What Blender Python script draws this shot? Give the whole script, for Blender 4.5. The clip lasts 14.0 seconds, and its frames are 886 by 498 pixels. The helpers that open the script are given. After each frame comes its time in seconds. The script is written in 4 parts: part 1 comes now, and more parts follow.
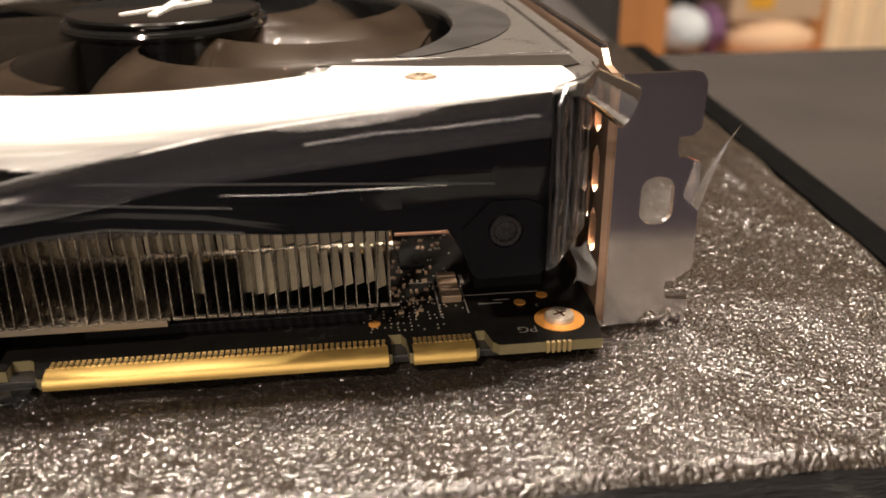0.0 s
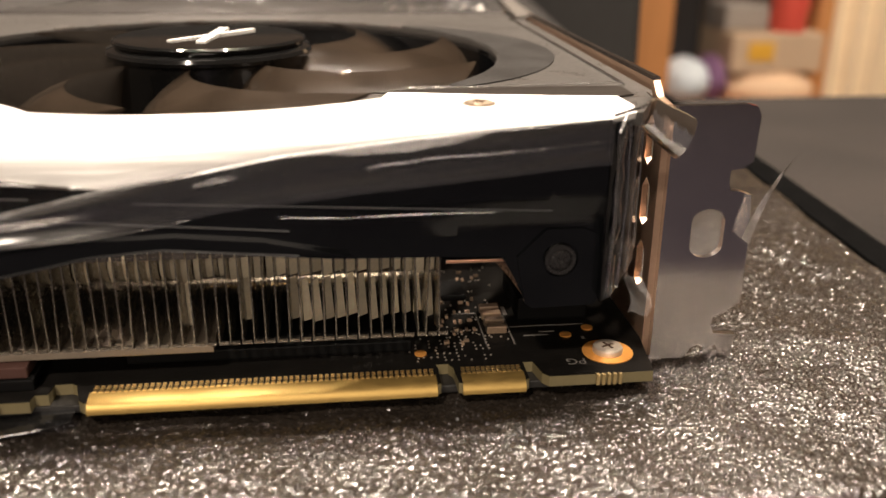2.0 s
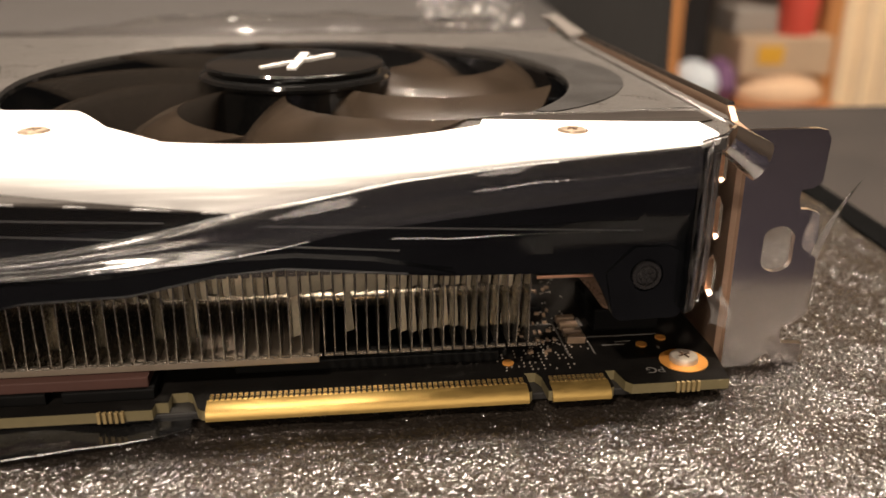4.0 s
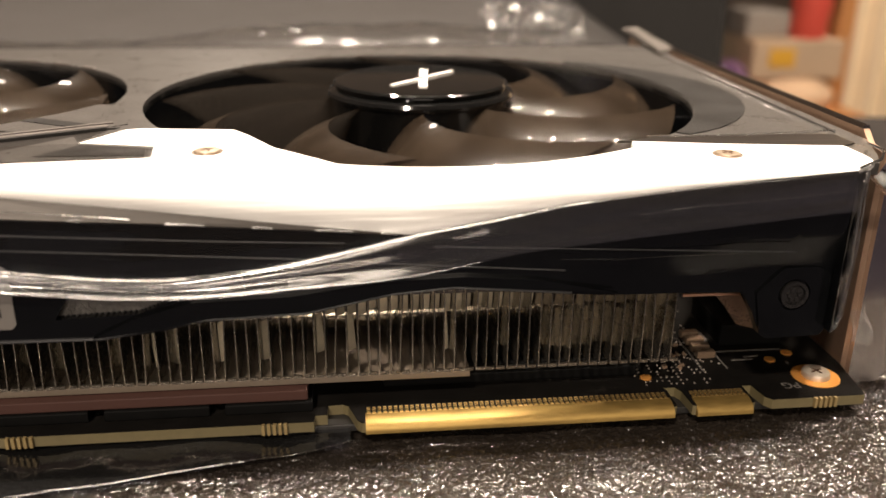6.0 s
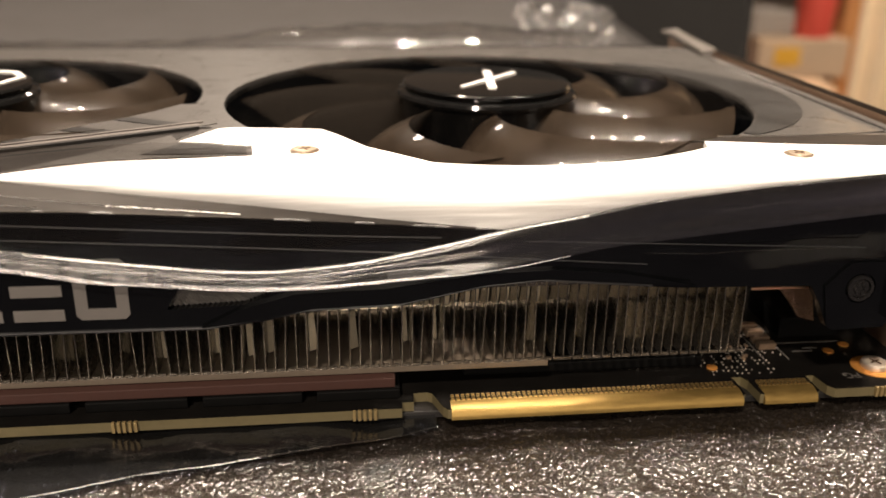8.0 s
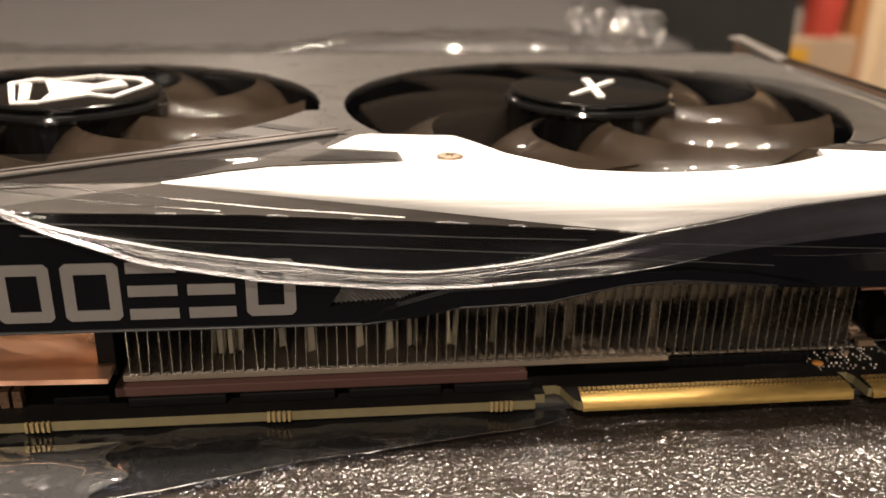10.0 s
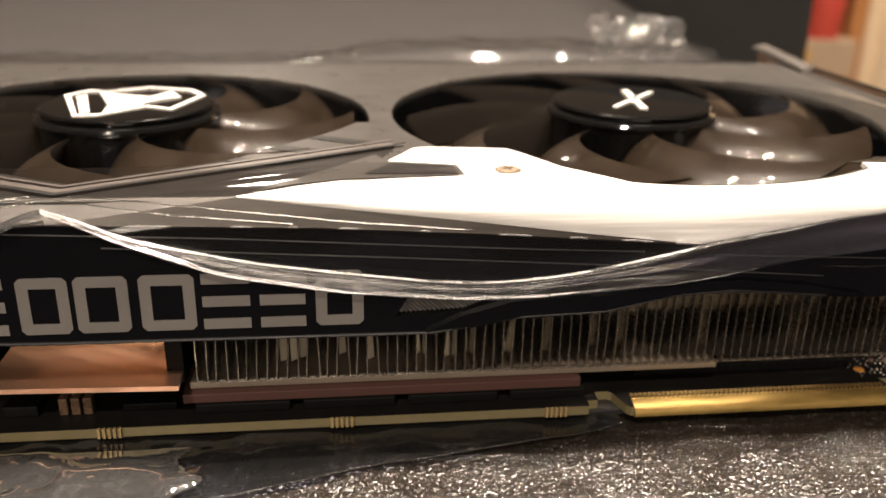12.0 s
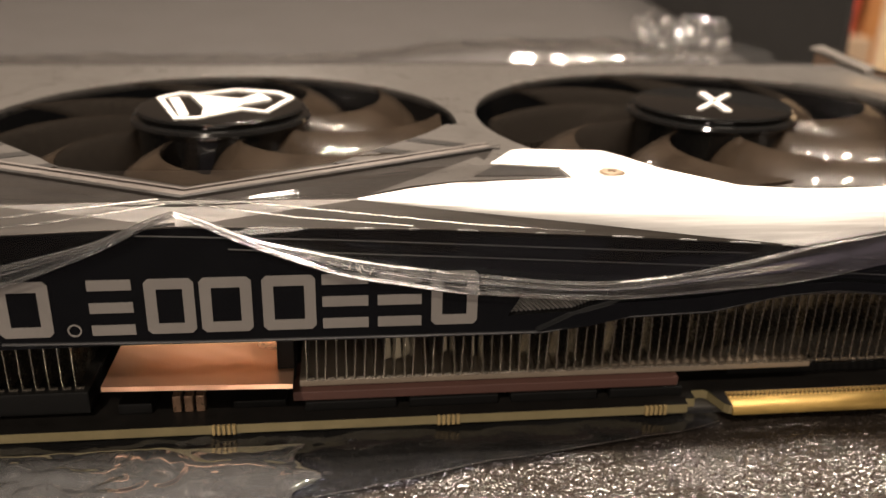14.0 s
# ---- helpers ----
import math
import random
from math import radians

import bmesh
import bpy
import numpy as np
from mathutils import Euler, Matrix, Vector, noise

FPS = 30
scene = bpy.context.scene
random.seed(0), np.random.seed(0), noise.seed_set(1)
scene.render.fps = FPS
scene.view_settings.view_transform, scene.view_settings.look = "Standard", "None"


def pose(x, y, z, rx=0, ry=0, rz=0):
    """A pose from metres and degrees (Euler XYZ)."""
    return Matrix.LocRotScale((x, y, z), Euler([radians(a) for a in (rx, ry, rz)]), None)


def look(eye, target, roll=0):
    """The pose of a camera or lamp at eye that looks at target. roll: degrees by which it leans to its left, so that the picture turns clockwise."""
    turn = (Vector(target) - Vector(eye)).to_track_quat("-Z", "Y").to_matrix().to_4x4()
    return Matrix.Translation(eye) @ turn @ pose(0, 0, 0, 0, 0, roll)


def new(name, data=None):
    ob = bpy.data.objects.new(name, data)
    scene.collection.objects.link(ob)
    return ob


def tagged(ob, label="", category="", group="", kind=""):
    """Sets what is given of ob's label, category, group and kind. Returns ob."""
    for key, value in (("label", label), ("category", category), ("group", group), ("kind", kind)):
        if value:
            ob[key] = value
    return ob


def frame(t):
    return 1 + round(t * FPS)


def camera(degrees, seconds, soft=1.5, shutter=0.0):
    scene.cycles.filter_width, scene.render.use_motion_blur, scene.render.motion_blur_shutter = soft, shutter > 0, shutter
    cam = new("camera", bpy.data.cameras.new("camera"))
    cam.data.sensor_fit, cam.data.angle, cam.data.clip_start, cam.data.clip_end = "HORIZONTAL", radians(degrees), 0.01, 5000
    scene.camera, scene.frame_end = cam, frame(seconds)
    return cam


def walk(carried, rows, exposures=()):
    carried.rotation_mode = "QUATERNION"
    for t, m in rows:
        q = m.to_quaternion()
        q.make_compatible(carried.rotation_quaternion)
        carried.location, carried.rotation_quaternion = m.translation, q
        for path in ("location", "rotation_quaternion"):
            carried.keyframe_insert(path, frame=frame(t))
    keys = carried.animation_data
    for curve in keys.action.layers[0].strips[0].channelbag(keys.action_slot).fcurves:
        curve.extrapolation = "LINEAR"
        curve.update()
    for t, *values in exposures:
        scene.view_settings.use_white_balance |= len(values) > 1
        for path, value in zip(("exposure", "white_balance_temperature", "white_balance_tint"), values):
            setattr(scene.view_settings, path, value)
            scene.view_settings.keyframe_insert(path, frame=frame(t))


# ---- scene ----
cam = camera(53.9, 14.0)
METRES, EYE, TILT, LEAN, TURN = 0.1105, 0.0625, 2.40, 0.29, -7.0
ROWS = [
    (0.0, 0.0, 0.0, 0.0, -0.09, -26.49, 0.17),
    (0.5, -0.0176, 0.0013, -0.0192, -0.07, -26.31, -0.01),
    (1.0, -0.017, -0.0012, -0.0356, 0.01, -25.09, -0.4),
    (1.5, -0.026, -0.0094, -0.0314, 0.14, -23.85, -0.64),
    (2.0, -0.0645, 0.0001, -0.0222, 0.11, -23.55, -0.8),
    (4.5, -0.208, -0.0662, 0.0226, 0.38, -23.33, -0.5),
    (5.0, -0.2527, -0.0657, 0.0184, 0.41, -23.28, -0.75),
    (5.5, -0.2952, -0.0697, 0.0359, 0.41, -23.31, -0.88),
    (6.0, -0.3631, -0.0771, 0.0519, 0.47, -23.46, -0.91),
    (6.5, -0.3908, -0.0904, 0.0541, 0.52, -23.46, -1.01),
    (7.0, -0.3946, -0.1088, 0.0564, 0.56, -23.49, -0.98),
    (7.5, -0.4211, -0.119, 0.065, 0.5, -23.48, -0.98),
    (8.0, -0.4707, -0.1267, 0.0671, 0.49, -23.63, -1.08),
    (8.5, -0.5112, -0.1366, 0.0613, 0.58, -23.75, -1.12),
    (9.0, -0.5735, -0.1571, 0.0766, 0.6, -23.89, -1.19),
    (11.5, -0.709, -0.2087, 0.1068, 0.33, -23.8, -1.47),
    (12.0, -0.7382, -0.2149, 0.1209, 0.29, -23.85, -1.44),
    (12.5, -0.777, -0.2279, 0.1389, 0.34, -23.92, -1.41),
    (13.0, -0.8319, -0.2396, 0.14, 0.45, -23.91, -1.36),
    (13.5, -0.8558, -0.2317, 0.1323, 0.59, -23.97, -1.33),
    (14.0, -0.8769, -0.2353, 0.1313, 0.62, -24.03, -1.38),
]
walk(cam, [(t, pose(0, 0, EYE, TILT, LEAN, TURN) @ pose(METRES * x, METRES * y, METRES * z, 90 + pitch, roll, yaw)) for t, x, y, z, yaw, pitch, roll in ROWS],
     [(0.0, 0.15), (2.0, 0.18), (5.0, 0.10), (8.0, 0.0), (11.5, -0.02), (14.0, 0.04)])
cam.data.dof.use_dof = True
cam.data.dof.focus_distance = 0.122
cam.data.dof.aperture_fstop = 19

# ---------------------------------------------------------------- light
world = bpy.data.worlds.new("room_light")
scene.world = world
world.use_nodes = True
world.node_tree.nodes["Background"].inputs[0].default_value = (1.0, 0.80, 0.60, 1)
world.node_tree.nodes["Background"].inputs[1].default_value = 0.065


def area(name, eye, target, size, watts, colour, spread=110):
    d = bpy.data.lights.new(name, "AREA")
    d.energy, d.color, d.size, d.spread = watts, colour, size, radians(spread)
    d.shape = "DISK"
    ob = new(name, d)
    ob.matrix_world = look(eye, target)
    return ob


WARM = (1.0, 0.835, 0.685)
for spot_x, spot_y, watts in ((-0.50, 0.20, 2.7), (-0.34, 0.38, 2.7), (-0.14, 0.20, 3.2), (-0.03, 0.35, 3.2), (0.18, 0.22, 3.2), (0.31, 0.38, 3.2),
                              (0.52, 0.20, 2.5), (0.68, 0.33, 2.5)):
    area("ceiling_spot", (spot_x, spot_y, 1.45), (0, 0.14, 0), 0.045, watts, WARM, 85)
area("ceiling_lamp", (-0.55, -0.95, 1.40), (0, 0.14, 0), 0.12, 18, WARM, 150)
# Unseen soft fill from the front, added to brighten the fins and board.
area("standing_lamp", (-0.10, -1.55, 0.62), (0, 0.14, 0), 0.90, 9.5, WARM, 150)
area("wall_lamp", (-0.30, 2.30, 1.10), (0, 0.14, 0), 0.14, 2.2, WARM, 150)
# Unseen fill added over the shelf to lift the background.
area("shelf_lamp", (1.10, 0.95, 1.05), (0.85, 1.60, -0.20), 0.15, 3.6, WARM, 90)

# ---------------------------------------------------------------- materials


def mat(name, colour, rough=0.5, metal=0.0, vary=0.15, scale=300.0, fine=2500.0, bump=0.15, depth=0.0002,
        stretch=(1, 1, 1), coat=0.0, rough_vary=0.1, spec=0.5, random=0.0):
    m = bpy.data.materials.new(name)
    m.use_nodes = True
    nt = m.node_tree
    n, l = nt.nodes, nt.links
    b = n["Principled BSDF"]
    co = n.new("ShaderNodeTexCoord")
    mp = n.new("ShaderNodeMapping")
    mp.inputs["Scale"].default_value = stretch
    l.new(co.outputs["Object"], mp.inputs[0])
    big, small = n.new("ShaderNodeTexNoise"), n.new("ShaderNodeTexNoise")
    big.inputs["Scale"].default_value, small.inputs["Scale"].default_value = scale, fine
    big.inputs["Detail"].default_value = small.inputs["Detail"].default_value = 4
    l.new(mp.outputs[0], big.inputs["Vector"])
    l.new(mp.outputs[0], small.inputs["Vector"])
    add = n.new("ShaderNodeMath")
    add.operation = "ADD"
    l.new(big.outputs[0], add.inputs[0])
    l.new(small.outputs[0], add.inputs[1])
    mix = n.new("ShaderNodeMixRGB")
    lo = [c * (1 - vary) for c in colour]
    hi = [min(1, c * (1 + vary)) for c in colour]
    mix.inputs[1].default_value, mix.inputs[2].default_value = (*lo, 1), (*hi, 1)
    r = n.new("ShaderNodeMapRange")
    r.inputs[1].default_value, r.inputs[2].default_value = 0.6, 1.4
    l.new(add.outputs[0], r.inputs[0])
    l.new(r.outputs[0], mix.inputs[0])
    out = mix.outputs[0]
    if random:
        info = n.new("ShaderNodeObjectInfo")
        hv = n.new("ShaderNodeHueSaturation")
        rr = n.new("ShaderNodeMapRange")
        rr.inputs[3].default_value, rr.inputs[4].default_value = 1 - random, 1 + random
        l.new(info.outputs["Random"], rr.inputs[0])
        l.new(rr.outputs[0], hv.inputs["Value"])
        l.new(out, hv.inputs["Color"])
        out = hv.outputs[0]
    l.new(out, b.inputs["Base Color"])
    r2 = n.new("ShaderNodeMapRange")
    r2.inputs[1].default_value, r2.inputs[2].default_value = 0.6, 1.4
    r2.inputs[3].default_value, r2.inputs[4].default_value = max(0.02, rough - rough_vary), min(1, rough + rough_vary)
    l.new(add.outputs[0], r2.inputs[0])
    l.new(r2.outputs[0], b.inputs["Roughness"])
    b.inputs["Metallic"].default_value = metal
    b.inputs["Specular IOR Level"].default_value = spec
    b.inputs["Coat Weight"].default_value = coat
    b.inputs["Coat Roughness"].default_value = 0.08
    if bump:
        bp = n.new("ShaderNodeBump")
        bp.inputs["Strength"].default_value, bp.inputs["Distance"].default_value = bump, depth
        l.new(add.outputs[0], bp.inputs["Height"])
        l.new(bp.outputs[0], b.inputs["Normal"])
    return m


def film_mat(name, tint, gloss, rough, scale=120.0, bump=0.3, haze=0.0):
    """Clear plastic: mostly see-through, with a glossy skin and a little milky haze."""
    m = bpy.data.materials.new(name)
    m.use_nodes = True
    nt = m.node_tree
    n, l = nt.nodes, nt.links
    n.remove(n["Principled BSDF"])
    tr, gl, df = n.new("ShaderNodeBsdfTransparent"), n.new("ShaderNodeBsdfGlossy"), n.new("ShaderNodeBsdfDiffuse")
    tr.inputs[0].default_value = (*tint, 1)
    gl.inputs[0].default_value = (1, 1, 1, 1)
    gl.inputs["Roughness"].default_value = rough
    df.inputs[0].default_value = (0.75, 0.75, 0.75, 1)
    co, no = n.new("ShaderNodeTexCoord"), n.new("ShaderNodeTexNoise")
    no.inputs["Scale"].default_value, no.inputs["Detail"].default_value = scale, 5
    l.new(co.outputs["Object"], no.inputs["Vector"])
    bp = n.new("ShaderNodeBump")
    bp.inputs["Strength"].default_value, bp.inputs["Distance"].default_value = bump, 0.001
    l.new(no.outputs[0], bp.inputs["Height"])
    l.new(bp.outputs[0], gl.inputs["Normal"])
    fr = n.new("ShaderNodeFresnel")
    fr.inputs["IOR"].default_value = 1.5
    l.new(bp.outputs[0], fr.inputs["Normal"])
    ml = n.new("ShaderNodeMath")
    ml.operation, ml.inputs[1].default_value, ml.use_clamp = "MULTIPLY_ADD", gloss, True
    ml.inputs[2].default_value = 0.02
    l.new(fr.outputs[0], ml.inputs[0])
    a, b2 = n.new("ShaderNodeMixShader"), n.new("ShaderNodeMixShader")
    a.inputs[0].default_value = haze
    l.new(tr.outputs[0], a.inputs[1])
    l.new(df.outputs[0], a.inputs[2])
    l.new(ml.outputs[0], b2.inputs[0])
    l.new(a.outputs[0], b2.inputs[1])
    l.new(gl.outputs[0], b2.inputs[2])
    l.new(b2.outputs[0], n["Material Output"].inputs[0])
    return m


M_FOAM = mat("packing_foam", (0.0150, 0.0120, 0.0096), 0.22, 0, 0.5, 500, 2600, 0.5, 0.0003, spec=0.6, coat=0.15, rough_vary=0.1)
M_FOAM.node_tree.nodes["Principled BSDF"].inputs["Coat Roughness"].default_value = 0.18
nt = M_FOAM.node_tree
cells, relief, where = nt.nodes.new("ShaderNodeTexVoronoi"), nt.nodes.new("ShaderNodeBump"), nt.nodes.new("ShaderNodeTexCoord")
cells.inputs["Scale"].default_value = 2700
relief.inputs["Strength"].default_value, relief.inputs["Distance"].default_value, relief.invert = 0.45, 0.00012, True
nt.links.new(where.outputs["Object"], cells.inputs["Vector"])
nt.links.new(cells.outputs["Distance"], relief.inputs["Height"])
nt.links.new(relief.outputs[0], nt.nodes["Principled BSDF"].inputs["Normal"])
nt.links.new(relief.outputs[0], nt.nodes["Principled BSDF"].inputs["Coat Normal"])
M_FOAM_SIDE = mat("foam_side", (0.02, 0.02, 0.02), 0.5, 0, 0.4, 300, 1500, 0.8, 0.001, stretch=(0.3, 0.3, 3))
M_RIM = mat("black_box_rim", (0.003, 0.003, 0.003), 0.95, 0, 0.3, 200, 2000, 0.2, spec=0.0)
M_MAT = mat("brown_grey_card", (0.014, 0.0115, 0.010), 0.85, 0, 0.5, 25, 700, 0.5, 0.0005, spec=0.2)
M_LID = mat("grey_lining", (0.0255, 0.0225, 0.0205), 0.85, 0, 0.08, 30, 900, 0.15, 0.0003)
# Darker than the grey lining: shade on the upright flaps put into the colour.
M_LIDSHADE = mat("dark_lining", (0.010, 0.009, 0.008), 0.85, 0, 0.2, 40, 900, 0.15)
M_DESK = mat("dark_desk", (0.0060, 0.0050, 0.0085), 0.8, 0, 0.25, 20, 300, 0.2, spec=0.1)
M_WALL = mat("room_wall", (0.30, 0.25, 0.21), 0.85, 0, 0.06, 4, 80, 0.1, 0.001)
M_FLOOR = mat("room_floor", (0.16, 0.11, 0.08), 0.6, 0, 0.2, 6, 60, 0.1, 0.001)
M_SHROUD = mat("black_shroud", (0.0030, 0.0033, 0.0038), 0.15, 0, 0.25, 200, 3000, 0.03, rough_vary=0.05, spec=0.4)
M_TOP = mat("gunmetal_shroud", (0.062, 0.058, 0.054), 0.33, 0.1, 0.12, 200, 2500, 0.06, coat=0.3)
M_CHEV = mat("dark_gunmetal", (0.018, 0.016, 0.0145), 0.42, 0.1, 0.2, 200, 2500, 0.06, spec=0.25)
M_TOPDARK = mat("dark_stripe", (0.02, 0.019, 0.018), 0.4, 0.2, 0.1, 200, 2500, 0.06)
M_SILVERLINE = mat("silver_line", (0.15, 0.135, 0.125), 0.35, 0.4, 0.08, 200, 2500, 0.05)
M_WHITE = mat("brushed_aluminium", (0.80, 0.77, 0.73), 0.40, 0.22, 0.34, 110, 900, 0.5, 0.00016, stretch=(0.025, 1, 1), rough_vary=0.1)
M_BEVEL = mat("grey_bevel", (0.024, 0.0205, 0.0175), 0.38, 0.3, 0.25, 90, 900, 0.25, 0.0001, stretch=(0.04, 1, 1), spec=0.3)
M_PCB = mat("black_board", (0.006, 0.0055, 0.005), 0.45, 0, 0.35, 300, 1800, 0.2, 0.0001, spec=0.06)
M_PCBEDGE = mat("cream_board_edge", (0.120, 0.099, 0.048), 0.55, 0, 0.12, 250, 1500, 0.15)
M_MARK = mat("dull_gold_mark", (0.27, 0.20, 0.09), 0.5, 0.3, 0.15, 300, 1500, 0.1)
M_GOLD = mat("gold_plating", (0.86, 0.60, 0.24), 0.33, 0.9, 0.12, 220, 1800, 0.15, 0.0001, stretch=(0.4, 1, 1), random=0.06)
M_GOLDEDGE = mat("gold_edge_strip", (0.33, 0.222, 0.070), 0.48, 0.8, 0.22, 160, 1600, 0.15, 0.0001, stretch=(0.3, 1, 1))
M_FIN = mat("aluminium_fin", (0.27, 0.24, 0.20), 0.26, 0.9, 0.1, 200, 2500, 0.1, 0.0001, random=0.2)
M_STRIP = mat("aluminium_strip", (0.17, 0.14, 0.108), 0.5, 0.4, 0.1, 200, 2500, 0.1)
M_COPPER = mat("polished_copper", (0.90, 0.54, 0.36), 0.30, 0.92, 0.05, 30, 60, 0.06, 0.0012, rough_vary=0.05)
M_COPSTRIP = mat("pink_thermal_pad", (0.045, 0.0155, 0.0105), 0.75, 0.0, 0.1, 200, 1800, 0.1)
M_ORANGE = mat("orange_copper_ring", (0.75, 0.34, 0.08), 0.4, 0.5, 0.12, 300, 2000, 0.1)
M_PIPE = mat("nickel_pipe", (0.62, 0.55, 0.44), 0.22, 0.95, 0.12, 150, 1800, 0.1)
M_CHROME = mat("nickel_bracket", (0.78, 0.73, 0.70), 0.15, 1.0, 0.08, 120, 2200, 0.03, 0.0001, rough_vary=0.04)
M_TAB = mat("pale_tab", (0.055, 0.048, 0.041), 0.6, 0, 0.2, 200, 1500, 0.2)
M_PLATE = mat("warm_nickel_plate", (0.50, 0.34, 0.24), 0.34, 0.85, 0.1, 120, 2200, 0.1)
M_BROWN = mat("brown_metal", (0.16, 0.10, 0.065), 0.3, 0.6, 0.3, 200, 2200, 0.2)
M_SCREW = mat("nickel_screw", (0.60, 0.54, 0.46), 0.38, 0.75, 0.1, 400, 2500, 0.2)
M_BLACKSCREW = mat("black_screw", (0.045, 0.043, 0.043), 0.25, 0.7, 0.2, 400, 2500, 0.2)
M_LETTER = mat("silver_lettering", (0.17, 0.158, 0.147), 0.5, 0.2, 0.05, 200, 2500, 0.03)
M_BLADE = mat("smoky_fan_plastic", (0.036, 0.026, 0.018), 0.33, 0, 0.5, 160, 2200, 0.22, 0.0002, coat=0.7, spec=0.15)
M_BLADE.node_tree.nodes["Principled BSDF"].inputs["Coat Roughness"].default_value = 0.03
nt = M_BLADE.node_tree
see, blend = nt.nodes.new("ShaderNodeBsdfTransparent"), nt.nodes.new("ShaderNodeMixShader")
see.inputs[0].default_value = (0.66, 0.62, 0.58, 1)
blend.inputs[0].default_value = 0.32
glow, thin = nt.nodes.new("ShaderNodeBsdfTranslucent"), nt.nodes.new("ShaderNodeMixShader")
glow.inputs[0].default_value = (0.050, 0.046, 0.042, 1)
thin.inputs[0].default_value = 0.40
nt.links.new(nt.nodes["Principled BSDF"].outputs[0], thin.inputs[1])
nt.links.new(glow.outputs[0], thin.inputs[2])
nt.links.new(thin.outputs[0], blend.inputs[1])
nt.links.new(see.outputs[0], blend.inputs[2])
nt.links.new(blend.outputs[0], nt.nodes["Material Output"].inputs[0])
M_HUB = mat("black_hub", (0.004, 0.004, 0.004), 0.06, 0, 0.2, 200, 2500, 0.02, coat=0.6, rough_vary=0.03, spec=0.5)
M_LOGO_GLINT = mat("silver_emblem", (0.88, 0.86, 0.82), 0.3, 0.3, 0.05, 300, 2500, 0.1)
M_CHIP = mat("tan_component", (0.26, 0.185, 0.125), 0.35, 0.4, 0.2, 500, 2500, 0.1, random=0.35)
M_SOLDER = mat("solder_dot", (0.62, 0.57, 0.50), 0.3, 0.9, 0.15, 500, 2500, 0.1, random=0.2)
M_DARKCHIP = mat("black_component", (0.003, 0.003, 0.003), 0.6, 0, 0.2, 400, 2500, 0.1, spec=0.1)
# Lighter than the shroud black: highlight along its ribs painted into the colour.
M_RIB = mat("worn_black_edge", (0.016, 0.016, 0.018), 0.42, 0.1, 0.2, 200, 2500, 0.05)
M_MESH = mat("dark_mesh", (0.20, 0.19, 0.18), 0.4, 0.5, 0.3, 700, 2500, 0.6, 0.0004)
M_FILM = film_mat("clear_film", (0.97, 0.97, 0.97), 0.9, 0.06, 60, 0.15, 0.001)
M_FILMEDGE = film_mat("film_fold", (0.96, 0.96, 0.96), 2.8, 0.09, 110, 0.3, 0.020)
M_FILMTAB = film_mat("milky_film", (0.95, 0.95, 0.95), 1.2, 0.16, 150, 0.4, 0.11)
M_CRUMPLE = film_mat("crumpled_film", (0.93, 0.93, 0.93), 9.0, 0.13, 90, 0.5, 0.08)
M_BACKFILM = film_mat("loose_film", (0.97, 0.97, 0.97), 0.55, 0.09, 60, 0.15, 0.012)
M_PLEAT = film_mat("gathered_film", (0.96, 0.96, 0.97), 2.6, 0.21, 60, 0.2, 0.008)
M_CLEARPLEAT = film_mat("tight_film", (0.96, 0.96, 0.97), 2.0, 0.15, 60, 0.2, 0.009)
M_WRAP = film_mat("wrapped_film", (0.96, 0.96, 0.96), 1.6, 0.07, 90, 0.3, 0.010)
M_RUMPLE = film_mat("rumpled_sheet", (0.85, 0.86, 0.88), 3.4, 0.06, 60, 0.15, 0.040)
M_SHEET = film_mat("plastic_sheet", (0.26, 0.28, 0.33), 0.8, 0.10, 90, 0.6, 0.009)
M_WOOD = mat("orange_wood", (0.55, 0.25, 0.09), 0.5, 0, 0.2, 8, 60, 0.2, 0.001, stretch=(4, 4, 0.4))
M_BOX = mat("brown_cardboard", (0.55, 0.41, 0.28), 0.8, 0, 0.15, 10, 120, 0.2, 0.001)
M_BLACKTHING = mat("black_cabinet", (0.012, 0.011, 0.011), 0.5, 0, 0.2, 10, 120, 0.1)
M_RED = mat("red_plastic", (0.72, 0.10, 0.07), 0.4, 0, 0.1, 10, 120, 0.1)
M_BLUE = mat("blue_white_bag", (0.70, 0.78, 0.95), 0.5, 0, 0.25, 12, 120, 0.3, 0.002)
M_PURPLE = mat("purple_cloth", (0.20, 0.10, 0.20), 0.8, 0, 0.2, 12, 120, 0.3, 0.002)
M_TAN = mat("tan_cushion", (0.80, 0.56, 0.36), 0.75, 0, 0.12, 8, 120, 0.2, 0.002)
M_YELLOW = mat("yellow_label", (0.75, 0.42, 0.05), 0.5, 0, 0.1, 10, 100, 0.1)
M_CREAM = mat("cream_curtain", (0.92, 0.76, 0.54), 0.8, 0, 0.1, 6, 90, 0.2, 0.002)
M_PRINT = mat("dim_print", (0.13, 0.12, 0.11), 0.7, 0, 0.3, 400, 2500, 0.1)
M_PAPER = mat("grey_paper", (0.30, 0.27, 0.24), 0.8, 0, 0.15, 10, 120, 0.2, 0.002)

# ---------------------------------------------------------------- builders (millimetres)
MM = 0.001


